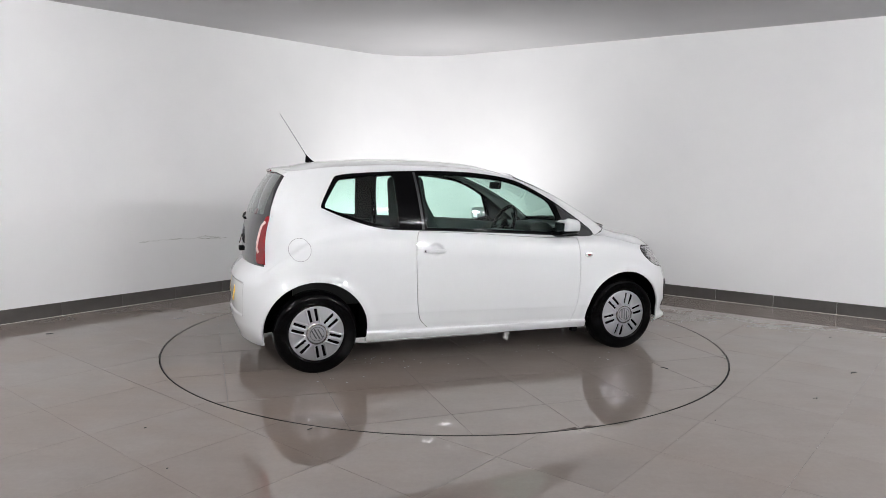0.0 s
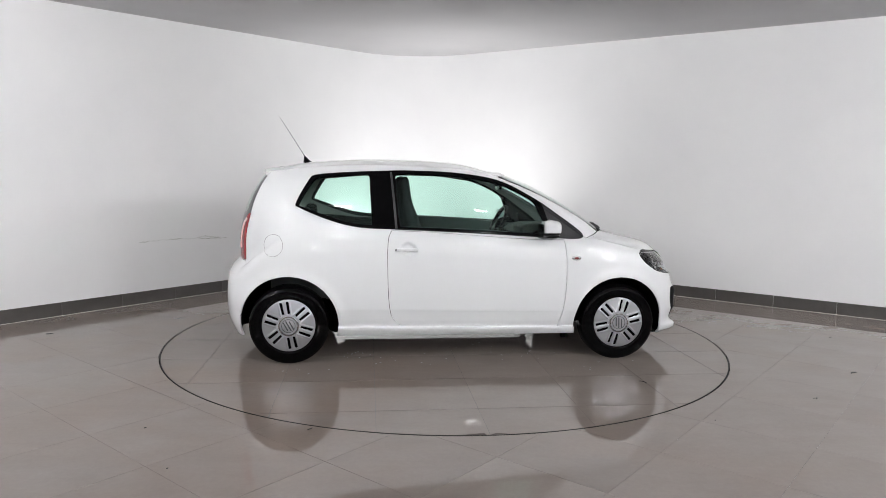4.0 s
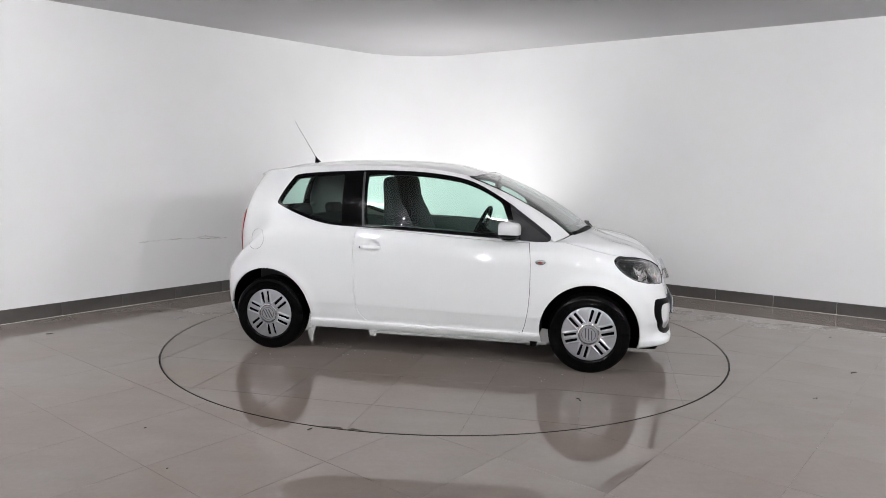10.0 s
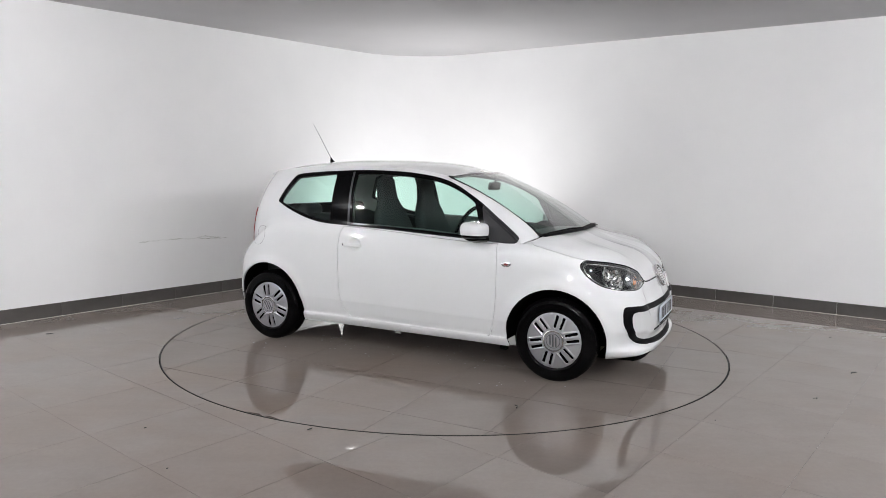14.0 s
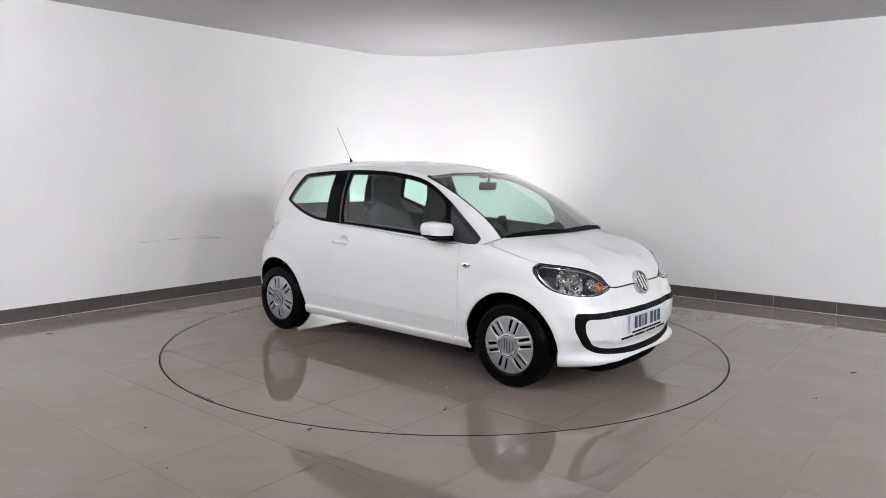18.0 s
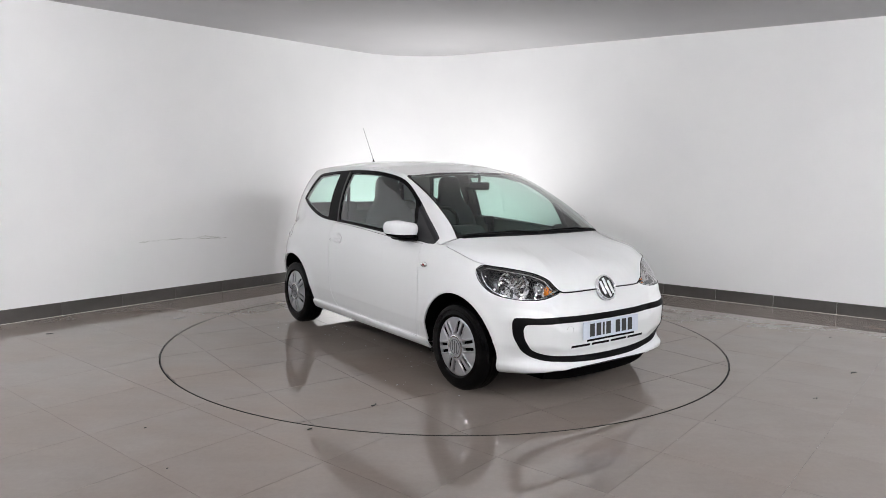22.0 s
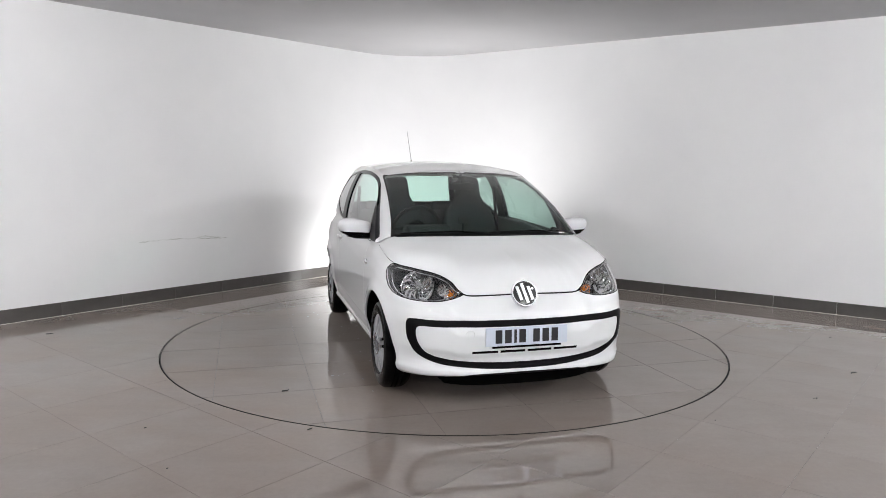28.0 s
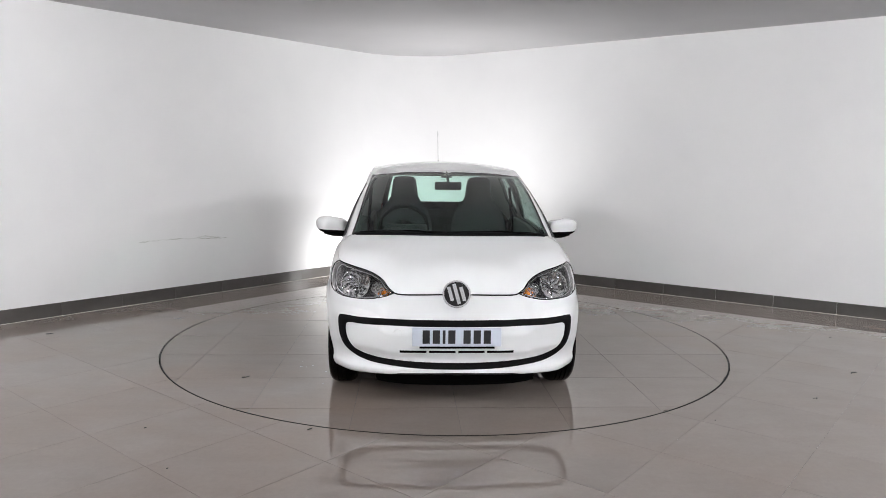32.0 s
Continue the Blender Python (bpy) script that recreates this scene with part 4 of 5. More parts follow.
upper("windscreen", screen_in & view_in, GLASS, across, gap=0.0, depth=0.0, label="green tinted windscreen")
upper("windscreen_border", screen_in & ~view_in, GLOSSB, across, gap=0.0005, depth=0.006, label="black glass border")
upper("tailgate", tail_in & ~tailglass_in & ~light_in, GLOSSB, across, gap=0.001, label="gloss black glass tailgate")
upper("rear_window", tail_in & tailglass_in & ~light_in, GLASS, across, gap=0.0, depth=0.0)
upper("tail_light", tail_in & light_in, REDLENS, gap=0.001, lift=0.006, depth=0.03, label="red tail light")

# roof
top = Sheet(gs, np.linspace(0, 1, 22), roof)
across("roof", *top.piece(np.ones(len(top.tris), bool)), PAINT, gap=0.0, label="white roof")

# bonnet
es = np.unique(np.round(np.concatenate([np.arange(0.95, 2.36, 0.02), [2.36]]), 4))
hood = Sheet(es, np.linspace(0, 1, 34), bonnet)
behind = hood.cut(lambda p, uv: uv[:, 0] - 1.055)
p, t, n = cut_out(hood, behind, bonnet_normals)
both("wing_corner", p, t[:, ::-1], PAINT, nrm=n, gap=-0.001, label="white corner of the wing by the windscreen")
p, t, n = cut_out(hood, ~behind, bonnet_normals)
across("bonnet", p, t[:, ::-1], PAINT, nrm=n, gap=0.0036, label="white bonnet")


# ---------------------------------------------------------------- the car: helpers for its fittings
def on_side(x, z, out=0.0, side=1):
    """A point on the lower body at (x, z), lifted outward."""
    p = lower(np.array([x]), np.array([z]))[0]
    return np.array([p[0], side * (p[1] + out), p[2]])


def rim_loop(p, t):
    """The outer edge of a sheet as an ordered loop of points."""
    e = np.concatenate([t[:, [0, 1]], t[:, [1, 2]], t[:, [2, 0]]])
    seen = {}
    for a, b in e:
        seen[(min(a, b), max(a, b))] = seen.get((min(a, b), max(a, b)), 0) + 1
    nxt = {a: b for a, b in e if seen[(min(a, b), max(a, b))] == 1}
    start = next(iter(nxt))
    out, k = [start], nxt[start]
    while k != start and len(out) < 5000:
        out.append(k)
        k = nxt[k]
    return p[out]


def loft(sections, around=24, power=4.0):
    """Rounded sections, each (centre, half width along y, half depth, axis of the depth): a closed soft body."""
    verts, faces = [], []
    for c, hw, hd, ax in sections:
        ax = Vector(ax).normalized()
        for k in range(around):
            a = 2 * math.pi * k / around
            ca, sa = math.cos(a), math.sin(a)
            q = 2 / power
            verts.append(Vector(c) + Vector((0, 1, 0)) * hw * math.copysign(abs(ca) ** q, ca) + ax * hd * math.copysign(abs(sa) ** q, sa))
    n = len(sections)
    for i in range(n - 1):
        for k in range(around):
            l = (k + 1) % around
            faces.append((i * around + k, i * around + l, (i + 1) * around + l, (i + 1) * around + k))
    faces.append(tuple(range(around)))
    faces.append(tuple((n - 1) * around + k for k in range(around - 1, -1, -1)))
    return verts, faces


def solid(name, verts, faces, mat, parent, label="", smooth=True, sharp=40):
    bm = bmesh.new()
    vs = [bm.verts.new(tuple(v)) for v in verts]
    for f in faces:
        try:
            bm.faces.new([vs[i] for i in f])
        except ValueError:
            pass
    bmesh.ops.recalc_face_normals(bm, faces=bm.faces)
    ob = part(name, bm, mat, parent, label, smooth)
    if smooth and sharp:
        ob.data.set_sharp_from_angle(angle=radians(sharp))
    return ob


def rod(name, points, radius, mat, parent, label="", closed=False, taper=None, sides=8):
    v, f = tube(points, radius, sides, closed, taper)
    return solid(name, v, f, mat, parent, label)


def extruded(name, outline, y0, y1, mat, parent, label="", bevel=0.0):
    """An (x, z) outline drawn out from y0 to y1."""
    bm = bmesh.new()
    a = [bm.verts.new((x, y0, z)) for x, z in outline]
    b = [bm.verts.new((x, y1, z)) for x, z in outline]
    bm.faces.new(a)
    bm.faces.new(b)
    for i in range(len(a)):
        j = (i + 1) % len(a)
        bm.faces.new((a[i], a[j], b[j], b[i]))
    bmesh.ops.recalc_face_normals(bm, faces=bm.faces)
    if bevel:
        bmesh.ops.bevel(bm, geom=list(bm.edges), offset=bevel, segments=3, affect="EDGES", profile=0.5)
    ob = part(name, bm, mat, parent, label)
    ob.data.set_sharp_from_angle(angle=radians(35))
    return ob


# ---------------------------------------------------------------- wheels
def trim_surf(th, r):
    d = (th - math.radians(90) + math.pi / 6) % (math.pi / 3) - math.pi / 6
    w = np.abs(r * np.sin(d))
    ridge = np.clip((r - 0.070) / 0.012, 0, 1) * np.clip((0.182 - r) / 0.008, 0, 1)
    y = ridge * (0.003 * np.exp(-(w / 0.0085) ** 4) + 0.0055 * np.exp(-((w - 0.0375) / 0.0045) ** 2)) + 0.082 + 0.010 * np.cos(np.clip(r / 0.19, 0, 1) * 1.9) - 0.006 * np.clip((r - 0.178) / 0.012, 0, 1) ** 2
    return np.stack([r * np.cos(th), y, r * np.sin(th)], axis=-1)


def slot_value(p, uv):
    th, r = uv[:, 0], uv[:, 1]
    best = np.full(len(th), 1.0)
    for k in range(6):
        d = (th - math.radians(90 + 60 * k) + math.pi) % (2 * math.pi) - math.pi
        u, w = r * np.cos(d), r * np.sin(d)
        for off in (-0.0220, 0.0220):
            q = np.maximum(np.abs(u - 0.127) - 0.044, np.abs(w - off * (0.74 + 0.26 * u / 0.134)) - (0.0082 + 0.018 * (u - 0.08)))
            best = np.minimum(best, np.where(np.abs(d) < 1.0, q, 1.0))
    return best


disc = Sheet(np.linspace(0, 2 * math.pi, 241), np.concatenate([[0.052], np.linspace(0.06, 0.182, 25), [0.186, 0.190]]), trim_surf)
slots = disc.cut(slot_value)
TRIM_P, TRIM_T = disc.piece(~slots)


def first_wheel():
    """Built facing +y round its hub."""
    hub = new("wheel")
    R = TYRE
    prof = [(0.188, 0.050), (0.187, 0.078), (0.196, 0.086), (0.206, 0.0875), (0.208, 0.0865), (0.235, 0.0885), (0.258, 0.083), (0.261, 0.0815), (0.273, 0.070), (0.280, 0.058),
            (R - 0.001, 0.045), (R, 0.030), (R - 0.006, 0.0295), (R - 0.006, 0.0245), (R, 0.024), (R, 0.003), (R - 0.006, 0.0025), (R - 0.006, -0.0025), (R, -0.003),
            (R, -0.024), (R - 0.006, -0.0245), (R - 0.006, -0.0295), (R, -0.030), (R - 0.001, -0.045),
            (0.273, -0.070), (0.258, -0.083), (0.235, -0.0885), (0.19, -0.080)]
    v, f = lathe(prof, 96)
    tyre = from_arrays("tyre", v, [q[::-1] for q in f], RUBBER, hub, "dressed glossy black tyre")
    tyre.data.set_sharp_from_angle(angle=radians(50))
    trim = skin("wheel_trim", TRIM_P, TRIM_T, SILVER, hub, gap=0.0, depth=0.014, label="silver wheel trim with paired slots")
    trim.data.set_sharp_from_angle(angle=radians(35))
    v, f = lathe([(0.0, 0.040), (0.186, 0.040), (0.187, -0.05), (0.0, -0.05)], 48)
    solid("rim", v, f, UNDER, hub, "dark steel rim")
    v, f = lathe([(0.074, 0.085), (0.073, 0.0945), (0.068, 0.0975), (0.062, 0.0965), (0.060, 0.0940), (0.059, 0.090)], 48)
    solid("cap_ring", v, f, CHROME, hub, "bright ring")
    v, f = lathe([(0.0, 0.0965), (0.030, 0.0958), (0.060, 0.0935)], 40)
    cap = solid("cap", v, f, SILVER, hub, "silver centre cap with a plain mark")
    v, f = lathe([(0.049, 0.0935), (0.0485, 0.0972), (0.0455, 0.0974), (0.045, 0.0945)], 40)
    solid("mark_ring", v, f, CAPDARK, cap, "grey ring")
    for at, tall in ((-0.021, 0.066), (0.0, 0.080), (0.021, 0.066)):
        boxed("mark", (0.0085, 0.004, tall), pose(at, 0.0960, 0, 0, 18, 0), CAPDARK, cap, "plain grey bar", bevel=0.001)
    return hub


WHEEL = first_wheel()
WHEEL.parent = car
WHEEL.matrix_local = pose(AXLE, TRACK, HUB_Z, 0, 20, 0)
for x, side, spin in ((-AXLE, 1, 40), (AXLE, -1, -16), (-AXLE, -1, 11)):
    copy_thing(WHEEL, pose(x, side * TRACK, HUB_Z, 0, 0, 0 if side > 0 else 180) @ pose(0, 0, 0, 0, spin, 0))

# wheel housings and the underside
def side_y(x, z):
    s = np.linspace(-1.7, 1.8, 700)
    p = lower(s, np.minimum(z, BELT(s)))
    return float(np.interp(x, p[:, 0], p[:, 1]))


for x, r in ((AXLE, 0.350), (-AXLE, 0.359)):
    for side in (1, -1):
        verts, faces = [], []
        n = 64
        for i in range(n + 1):
            a = math.radians(-8 + 196 * i / n)
            ca, sa = math.cos(a), math.sin(a)
            lip_y = side_y(x + r * ca, 0.285 + r * sa) - (0.022 if x * ca > 0 or sa > 0.3 else 0.034) - (0.012 if x * ca > 0 and sa < 0.5 else 0.0)
            for rr, y in ((r, lip_y), (r + 0.004, lip_y - 0.03), (r, 0.50), (0.05, 0.49)):
                verts.append((x + rr * ca, side * y, 0.285 + rr * sa))
        for i in range(n):
            for k in range(3):
                faces.append((4 * i + k, 4 * i + k + 1, 4 * i + 5 + k, 4 * i + 4 + k))
        solid("wheel_housing", verts, faces, UNDER, car, "black wheel housing")
extruded("underbody", [(-1.62, 0.30), (-1.45, 0.26), (-0.86, 0.235), (0.86, 0.235), (1.5, 0.21), (1.70, 0.19), (1.70, 0.42), (0.95, 0.50), (-1.6, 0.50)], -0.50, 0.50, UNDER, car, "black underside", bevel=0.01)
# added block that keeps bright mirrored gaps under the car dark
extruded("added_block", [(-0.95, 0.19), (-0.90, 0.165), (-0.42, 0.165), (-0.36, 0.19), (-0.36, 0.26), (-0.95, 0.26)], -0.52, 0.52, UNDER, car, "black block added under the floor to hide bright gaps", bevel=0.015)
extruded("floor_pan", [(-0.86, 0.240), (0.86, 0.240), (0.86, 0.40), (-0.86, 0.40)], -0.745, 0.745, UNDER, car, "black floor pan")
# air dam reaches lower than it should, standing in for shade under the bumper
ss = np.linspace(1.86, 2.36, 22)
edge = level_pt(ss, np.zeros(22))
front_edge = [(p[0] - 0.022, p[1]) for p in edge]
plan = front_edge + [(x, -y) for x, y in front_edge[-2::-1]]
verts, faces, k = [], [], len(plan)
for z, back in ((0.205, 0.0), (0.145, 0.004), (0.112, 0.02)):
    verts += [(x - back, y * (1 - 0.4 * back), z + (0.205 - z) * 0.62 * (abs(y) / 0.62) ** 4) for x, y in plan]
for r in range(2):
    faces += [(r * k + i, r * k + i + 1, (r + 1) * k + i + 1, (r + 1) * k + i) for i in range(k - 1)]
verts += [(1.40, y, 0.125) for x, y in plan]
faces += [(2 * k + i, 2 * k + i + 1, 3 * k + i + 1, 3 * k + i) for i in range(k - 1)]
solid("air_dam", verts, faces, UNDER, car, "black air dam, drawn deep to stand in for shade below the bumper")
for side in (1, -1):
    extruded("jacking_bracket", [(0.80, 0.150), (0.845, 0.150), (0.85, 0.21), (0.79, 0.21)], side * 0.66, side * 0.70, SATIN, car, "dark bracket under the sill", bevel=0.004)

# ---------------------------------------------------------------- front lights, badge, plate
lp, lt = body.piece(lamp_area & ~hole)
LENS_N = normals_of(lp, lt[:, ::-1])
LENS_N = LENS_N * np.sign(LENS_N[:, :1].sum())
CUP = material("lamp_reflector", (0.95, 0.955, 0.965), 0.09, metal=1.0)
POD = material("lamp_housing", (0.17, 0.174, 0.182), 0.2, metal=0.7)
for side in (1, -1):
    flip = np.array([1, side, 1])
    q, tri = lp * flip, (lt[:, ::-1] if side > 0 else lt)
    lamp = skin("headlight", q - normals_of(q, tri) * 0.002, tri, LENS, car, gap=0.001, depth=0.0, label="clear headlight with chrome reflectors and an amber bulb")
    n = normals_of(q, tri)
    mid = q.mean(0)
    back = q - (n + n.mean(0)) * 0.062
    back = back + (mid - n.mean(0) * 0.13 - back) * 0.22
    ring = rim_loop(q, tri)
    skin("housing", back, tri, POD, lamp, gap=0.0, depth=0.0, label="dark grey housing")
    edge = rim_loop(back, tri)
    m = len(ring)
    from_arrays("housing_wall", np.concatenate([ring, edge]), [(i, (i + 1) % m, m + (i + 1) % m, m + i) for i in range(m)], POD, lamp)
    rod("bezel", [r for r in ring[::2]], 0.0022, SATIN, lamp, "black edge", closed=True)
    edge_in = rim_loop(q - n * 0.02, tri)
    mid2 = edge_in.mean(0)
    rod("chrome_line", [r + (mid2 - r) * 0.10 for r in edge_in[::2]], 0.004, CUP, lamp, "chrome inner line", closed=True)

    def bowl(name, c, r, deep, aim, mat, label="", facets=0):
        prof = [(r * math.sin(a), -deep * math.cos(a)) for a in np.linspace(0.02, math.pi / 2, 6 if facets else 9)] + [(r * 1.06, 0.004), (r * 1.04, -0.004)]
        v, f = lathe(prof, facets or 36, "z")
        if facets:
            v = [(p[0], p[1], p[2] + 0.007 * ((i // len(prof) + i % len(prof)) % 2)) for i, p in enumerate(v)]
        m4 = look((c[0], c[1] * side, c[2]), (c[0] - aim[0], (c[1] - aim[1]) * side, c[2] - aim[2]))
        return solid(name, [m4 @ Vector(p) for p in v], f, mat, lamp, label, smooth=not facets)

    def bulb(name, c, r, mat, label="", stretch=1.0):
        bm = bmesh.new()
        bmesh.ops.create_uvsphere(bm, u_segments=18, v_segments=12, radius=r)
        bmesh.ops.scale(bm, vec=(stretch, 1, 1), verts=bm.verts)
        bmesh.ops.translate(bm, vec=(c[0], c[1] * side, c[2]), verts=bm.verts)
        return part(name, bm, mat, lamp, label)

    def behind_lens(y, z, deep):
        k = int(np.argmin((lp[:, 1] - y) ** 2 + (lp[:, 2] - z) ** 2))
        out = LENS_N[k]
        out = out / np.linalg.norm(out)
        front = 0.6 * out + np.array([0.38, 0.12, 0.02])
        return lp[k] - out * deep, front / np.linalg.norm(front)

    main, aim = behind_lens(0.640, 0.730, 0.072)
    bowl("reflector", main, 0.094, 0.046, aim, CUP, "round faceted chrome reflector", 24)
    hub = main - aim * 0.022
    bulb("bulb_shield", hub, 0.016, CUP, "chrome bulb shield")
    low = hub - np.array([0, 0, 0.034])
    boxed("shield_stem", (0.030, 0.007, 0.056), pose(low[0] - 0.004, side * low[1], low[2], 0, 0, side * 20), POD, lamp, bevel=0.002)
    small, aim = behind_lens(0.484, 0.708, 0.060)
    bowl("reflector", small, 0.036, 0.026, aim, CUP, "small faceted chrome reflector", 12)
    cup, aim = behind_lens(0.446, 0.666, 0.042)
    bowl("indicator_cup", cup, 0.045, 0.024, aim, CUP, "chrome indicator cup", 12)
    bulb("indicator", cup - aim * 0.008, 0.0155, AMBER, "amber indicator bulb")

badge = boxed("badge", (0.004, 0.004, 0.004), pose(1.72, 0, 0.66), CHROME, car, "round chrome nose badge with a plain mark")
tilt = Matrix.Translation((1.742, -0.004, 0.668)) @ pose(0, 0, 0, 0, 66, 0)
v, f = lathe([(0.0, -0.002), (0.076, -0.004), (0.078, -0.010), (0.078, -0.060)], 48, "z")
solid("seat", [tilt @ Vector(p) for p in v], f, PAINT, badge, "white seat of the badge")
v, f = lathe([(0.083, -0.012), (0.083, 0.004), (0.080, 0.008), (0.074, 0.008), (0.071, 0.004), (0.071, -0.004)], 56, "z")
solid("ring", [tilt @ Vector(p) for p in v], f, BRIGHT, badge, "chrome ring")
v, f = lathe([(0.0, 0.003), (0.04, 0.002), (0.073, -0.001)], 48, "z")
solid("field", [tilt @ Vector(p) for p in v], f, GLOSSB, badge, "dark field")
for at, tall in ((-0.036, 0.088), (0.0, 0.126), (0.036, 0.088)):
    boxed("mark", (tall, 0.0215, 0.008), tilt @ pose(0.0, at, 0.0035, 0, 0, 14), BRIGHT, badge, "plain chrome bar", bevel=0.002)


def nose_line(y):
    """Front edge of the bonnet at y."""
    s = float(np.interp(-y, -SIDE(np.linspace(1.7, 2.36, 200)) * 0.748, np.linspace(1.7, 2.36, 200)))
    return level_pt(np.array([s]), np.array([1.0]))[0]


for side in (1, -1):
    pts = [nose_line(y) * np.array([1, side, 1]) + np.array([0.004, 0, -0.002]) for y in np.linspace(0.085, 0.385, 10)]
    rod("bonnet_trim", pts, 0.004, BLACK, car, "black line along the bonnet's edge")


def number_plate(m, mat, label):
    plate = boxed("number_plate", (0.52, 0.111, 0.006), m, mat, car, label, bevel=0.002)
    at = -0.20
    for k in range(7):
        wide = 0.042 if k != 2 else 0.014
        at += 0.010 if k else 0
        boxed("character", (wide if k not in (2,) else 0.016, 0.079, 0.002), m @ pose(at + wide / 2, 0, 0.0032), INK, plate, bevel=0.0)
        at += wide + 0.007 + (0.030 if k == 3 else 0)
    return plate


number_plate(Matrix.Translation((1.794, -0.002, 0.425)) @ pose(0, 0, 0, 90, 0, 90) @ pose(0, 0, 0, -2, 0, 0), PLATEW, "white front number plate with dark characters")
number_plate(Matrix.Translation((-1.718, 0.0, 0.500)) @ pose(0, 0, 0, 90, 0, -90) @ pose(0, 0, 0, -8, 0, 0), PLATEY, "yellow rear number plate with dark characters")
boxed("plate_holder", (0.006, 0.44, 0.012), pose(1.794, 0, 0.362), BLACK, car, "black holder edge", bevel=0.002)


def front_x(y, z):
    """How far forward the bumper reaches at (y, z)."""
    q = np.linspace(2.36, 1.6, 300)
    p = lower(q, z * np.ones(300))
    return float(np.interp(y, p[:, 1], p[:, 0]))


for y0, y1 in ((-0.335, -0.178), (-0.163, -0.008), (0.008, 0.163), (0.178, 0.335)):
    verts = []
    for y in np.linspace(y0, y1, 7):
        for z, out in ((0.340, 0.0012), (0.326, 0.0012), (0.326, -0.01), (0.340, -0.01)):
            verts.append((front_x(abs(y), z) + out, y, z))
    faces = [(4 * k + a, 4 * k + (a + 1) % 4, 4 * k + 4 + (a + 1) % 4, 4 * k + 4 + a) for k in range(6) for a in range(4)] + [(0, 1, 2, 3), (27, 26, 25, 24)]
    solid("air_slot", verts, faces, BLACK, car, "black air slot", sharp=30)
v, f = lathe([(0.026, 0.0), (0.024, 0.0015), (0.022, 0.0)], 28, "z")
solid("tow_cover", [Matrix.Translation((front_x(0.345, 0.44), -0.345, 0.44)) @ pose(0, 0, 0, 0, 90, -10) @ Vector(p) for p in v], f, material("tow_edge", (0.56, 0.565, 0.57), 0.5), car, "round towing eye cover")

# ---------------------------------------------------------------- side fittings
for side in (1, -1):
    # mirror: white cap over a black foot
    mirror = boxed("door_mirror", (0.05, 0.07, 0.02), pose(0.655, side * 0.765, 0.925, side * -18, 0, 0), SATIN, car, "door mirror with a white cap and black foot", bevel=0.008)
    c = Vector((0.652, side * 0.848, 0.984))
    for name, low, high, mat, lab in (("cap", -0.46, 1.0, PAINT, "white mirror cap"), ("lower_shell", -1.0, -0.475, SATIN, "black lower shell")):
        verts, faces = [], []
        rows, around = 12, 32
        for i in range(rows + 1):
            zz = low + (high - low) * i / rows
            zc = math.copysign(abs(zz) ** 1.0, zz)
            w = (1 - min(abs(zc), 0.9999) ** 3.6) ** (1 / 3.0)
            for k in range(around):
                a = 2 * math.pi * k / around
                ca, sa = math.cos(a), math.sin(a)
                ex = math.copysign(abs(ca) ** 0.62, ca) * 0.074 * w
                ey = math.copysign(abs(sa) ** 0.62, sa) * 0.114 * w * (1.0 - 0.18 * max(0, -zc))
                ex = max(ex, -0.055)
                verts.append((c.x + ex - 0.012 * (sa * 1.0) * (1 if side else 1), c.y + side * ey, c.z + 0.062 * zc + 0.006 * sa))
        for i in range(rows):
            for k in range(around):
                l = (k + 1) % around
                faces.append((i * around + k, i * around + l, (i + 1) * around + l, (i + 1) * around + k))
        faces += [tuple(range(around)), tuple(rows * around + k for k in range(around))]
        solid(name, verts, faces, mat, mirror, lab)
    boxed("mirror_glass", (0.004, 0.150, 0.070), pose(c.x - 0.062, c.y, c.z, 0, 0, side * -6), CHROME, mirror, "mirror glass", bevel=0.0015)
    # foot that reaches the sail of the window frame
    verts, faces = [], []
    for y, x, z, hx, hz in ((0.700, 0.640, 0.930, 0.090, 0.042), (0.735, 0.645, 0.926, 0.074, 0.028), (0.775, 0.650, 0.922, 0.064, 0.021), (0.84, 0.655, 0.924, 0.060, 0.020), (0.90, 0.655, 0.934, 0.050, 0.014)):
        verts += [(x + hx * math.cos(a), side * y, z + hz * math.sin(a)) for a in np.linspace(0, 2 * math.pi, 20, endpoint=False)]
    faces = [(i * 20 + k, i * 20 + (k + 1) % 20, i * 20 + 20 + (k + 1) % 20, i * 20 + 20 + k) for i in range(4) for k in range(20)]
    faces += [tuple(range(20)), tuple(range(80, 100))]
    solid("foot", verts, faces, SATIN, mirror, "black mirror foot")
    # handle: a bar over a hollow
    verts, faces = [], []
    bar = []
    for i in range(15):
        t = i / 14
        x = -0.462 + 0.165 * t
        p = on_side(x, 0.826, 0.010 + 0.022 * math.sin(math.pi * min(max((t - 0.05) / 0.9, 0), 1)) ** 0.5, side)
        bar.append(p)
    v, f = [], []
    for i, p in enumerate(bar):
        t = i / 14
        h = 0.013 * (0.85 + 0.3 * math.sin(math.pi * t))
        for k in range(12):
            a = 2 * math.pi * k / 12
            v.append((p[0], p[1] + side * 0.006 * math.sin(a), p[2] + h * math.cos(a)))
    f = [(i * 12 + k, i * 12 + (k + 1) % 12, (i + 1) * 12 + (k + 1) % 12, (i + 1) * 12 + k) for i in range(14) for k in range(12)]
    f += [tuple(range(12)), tuple(14 * 12 + k for k in range(12))]
    handle = solid("door_handle", v, f, PAINT, car, "white door handle")
    q = on_side(-0.450, 0.826, 0.020, side)
    v, f = lathe([(0.0, 0.002), (0.008, 0.002), (0.0085, -0.004)], 18)
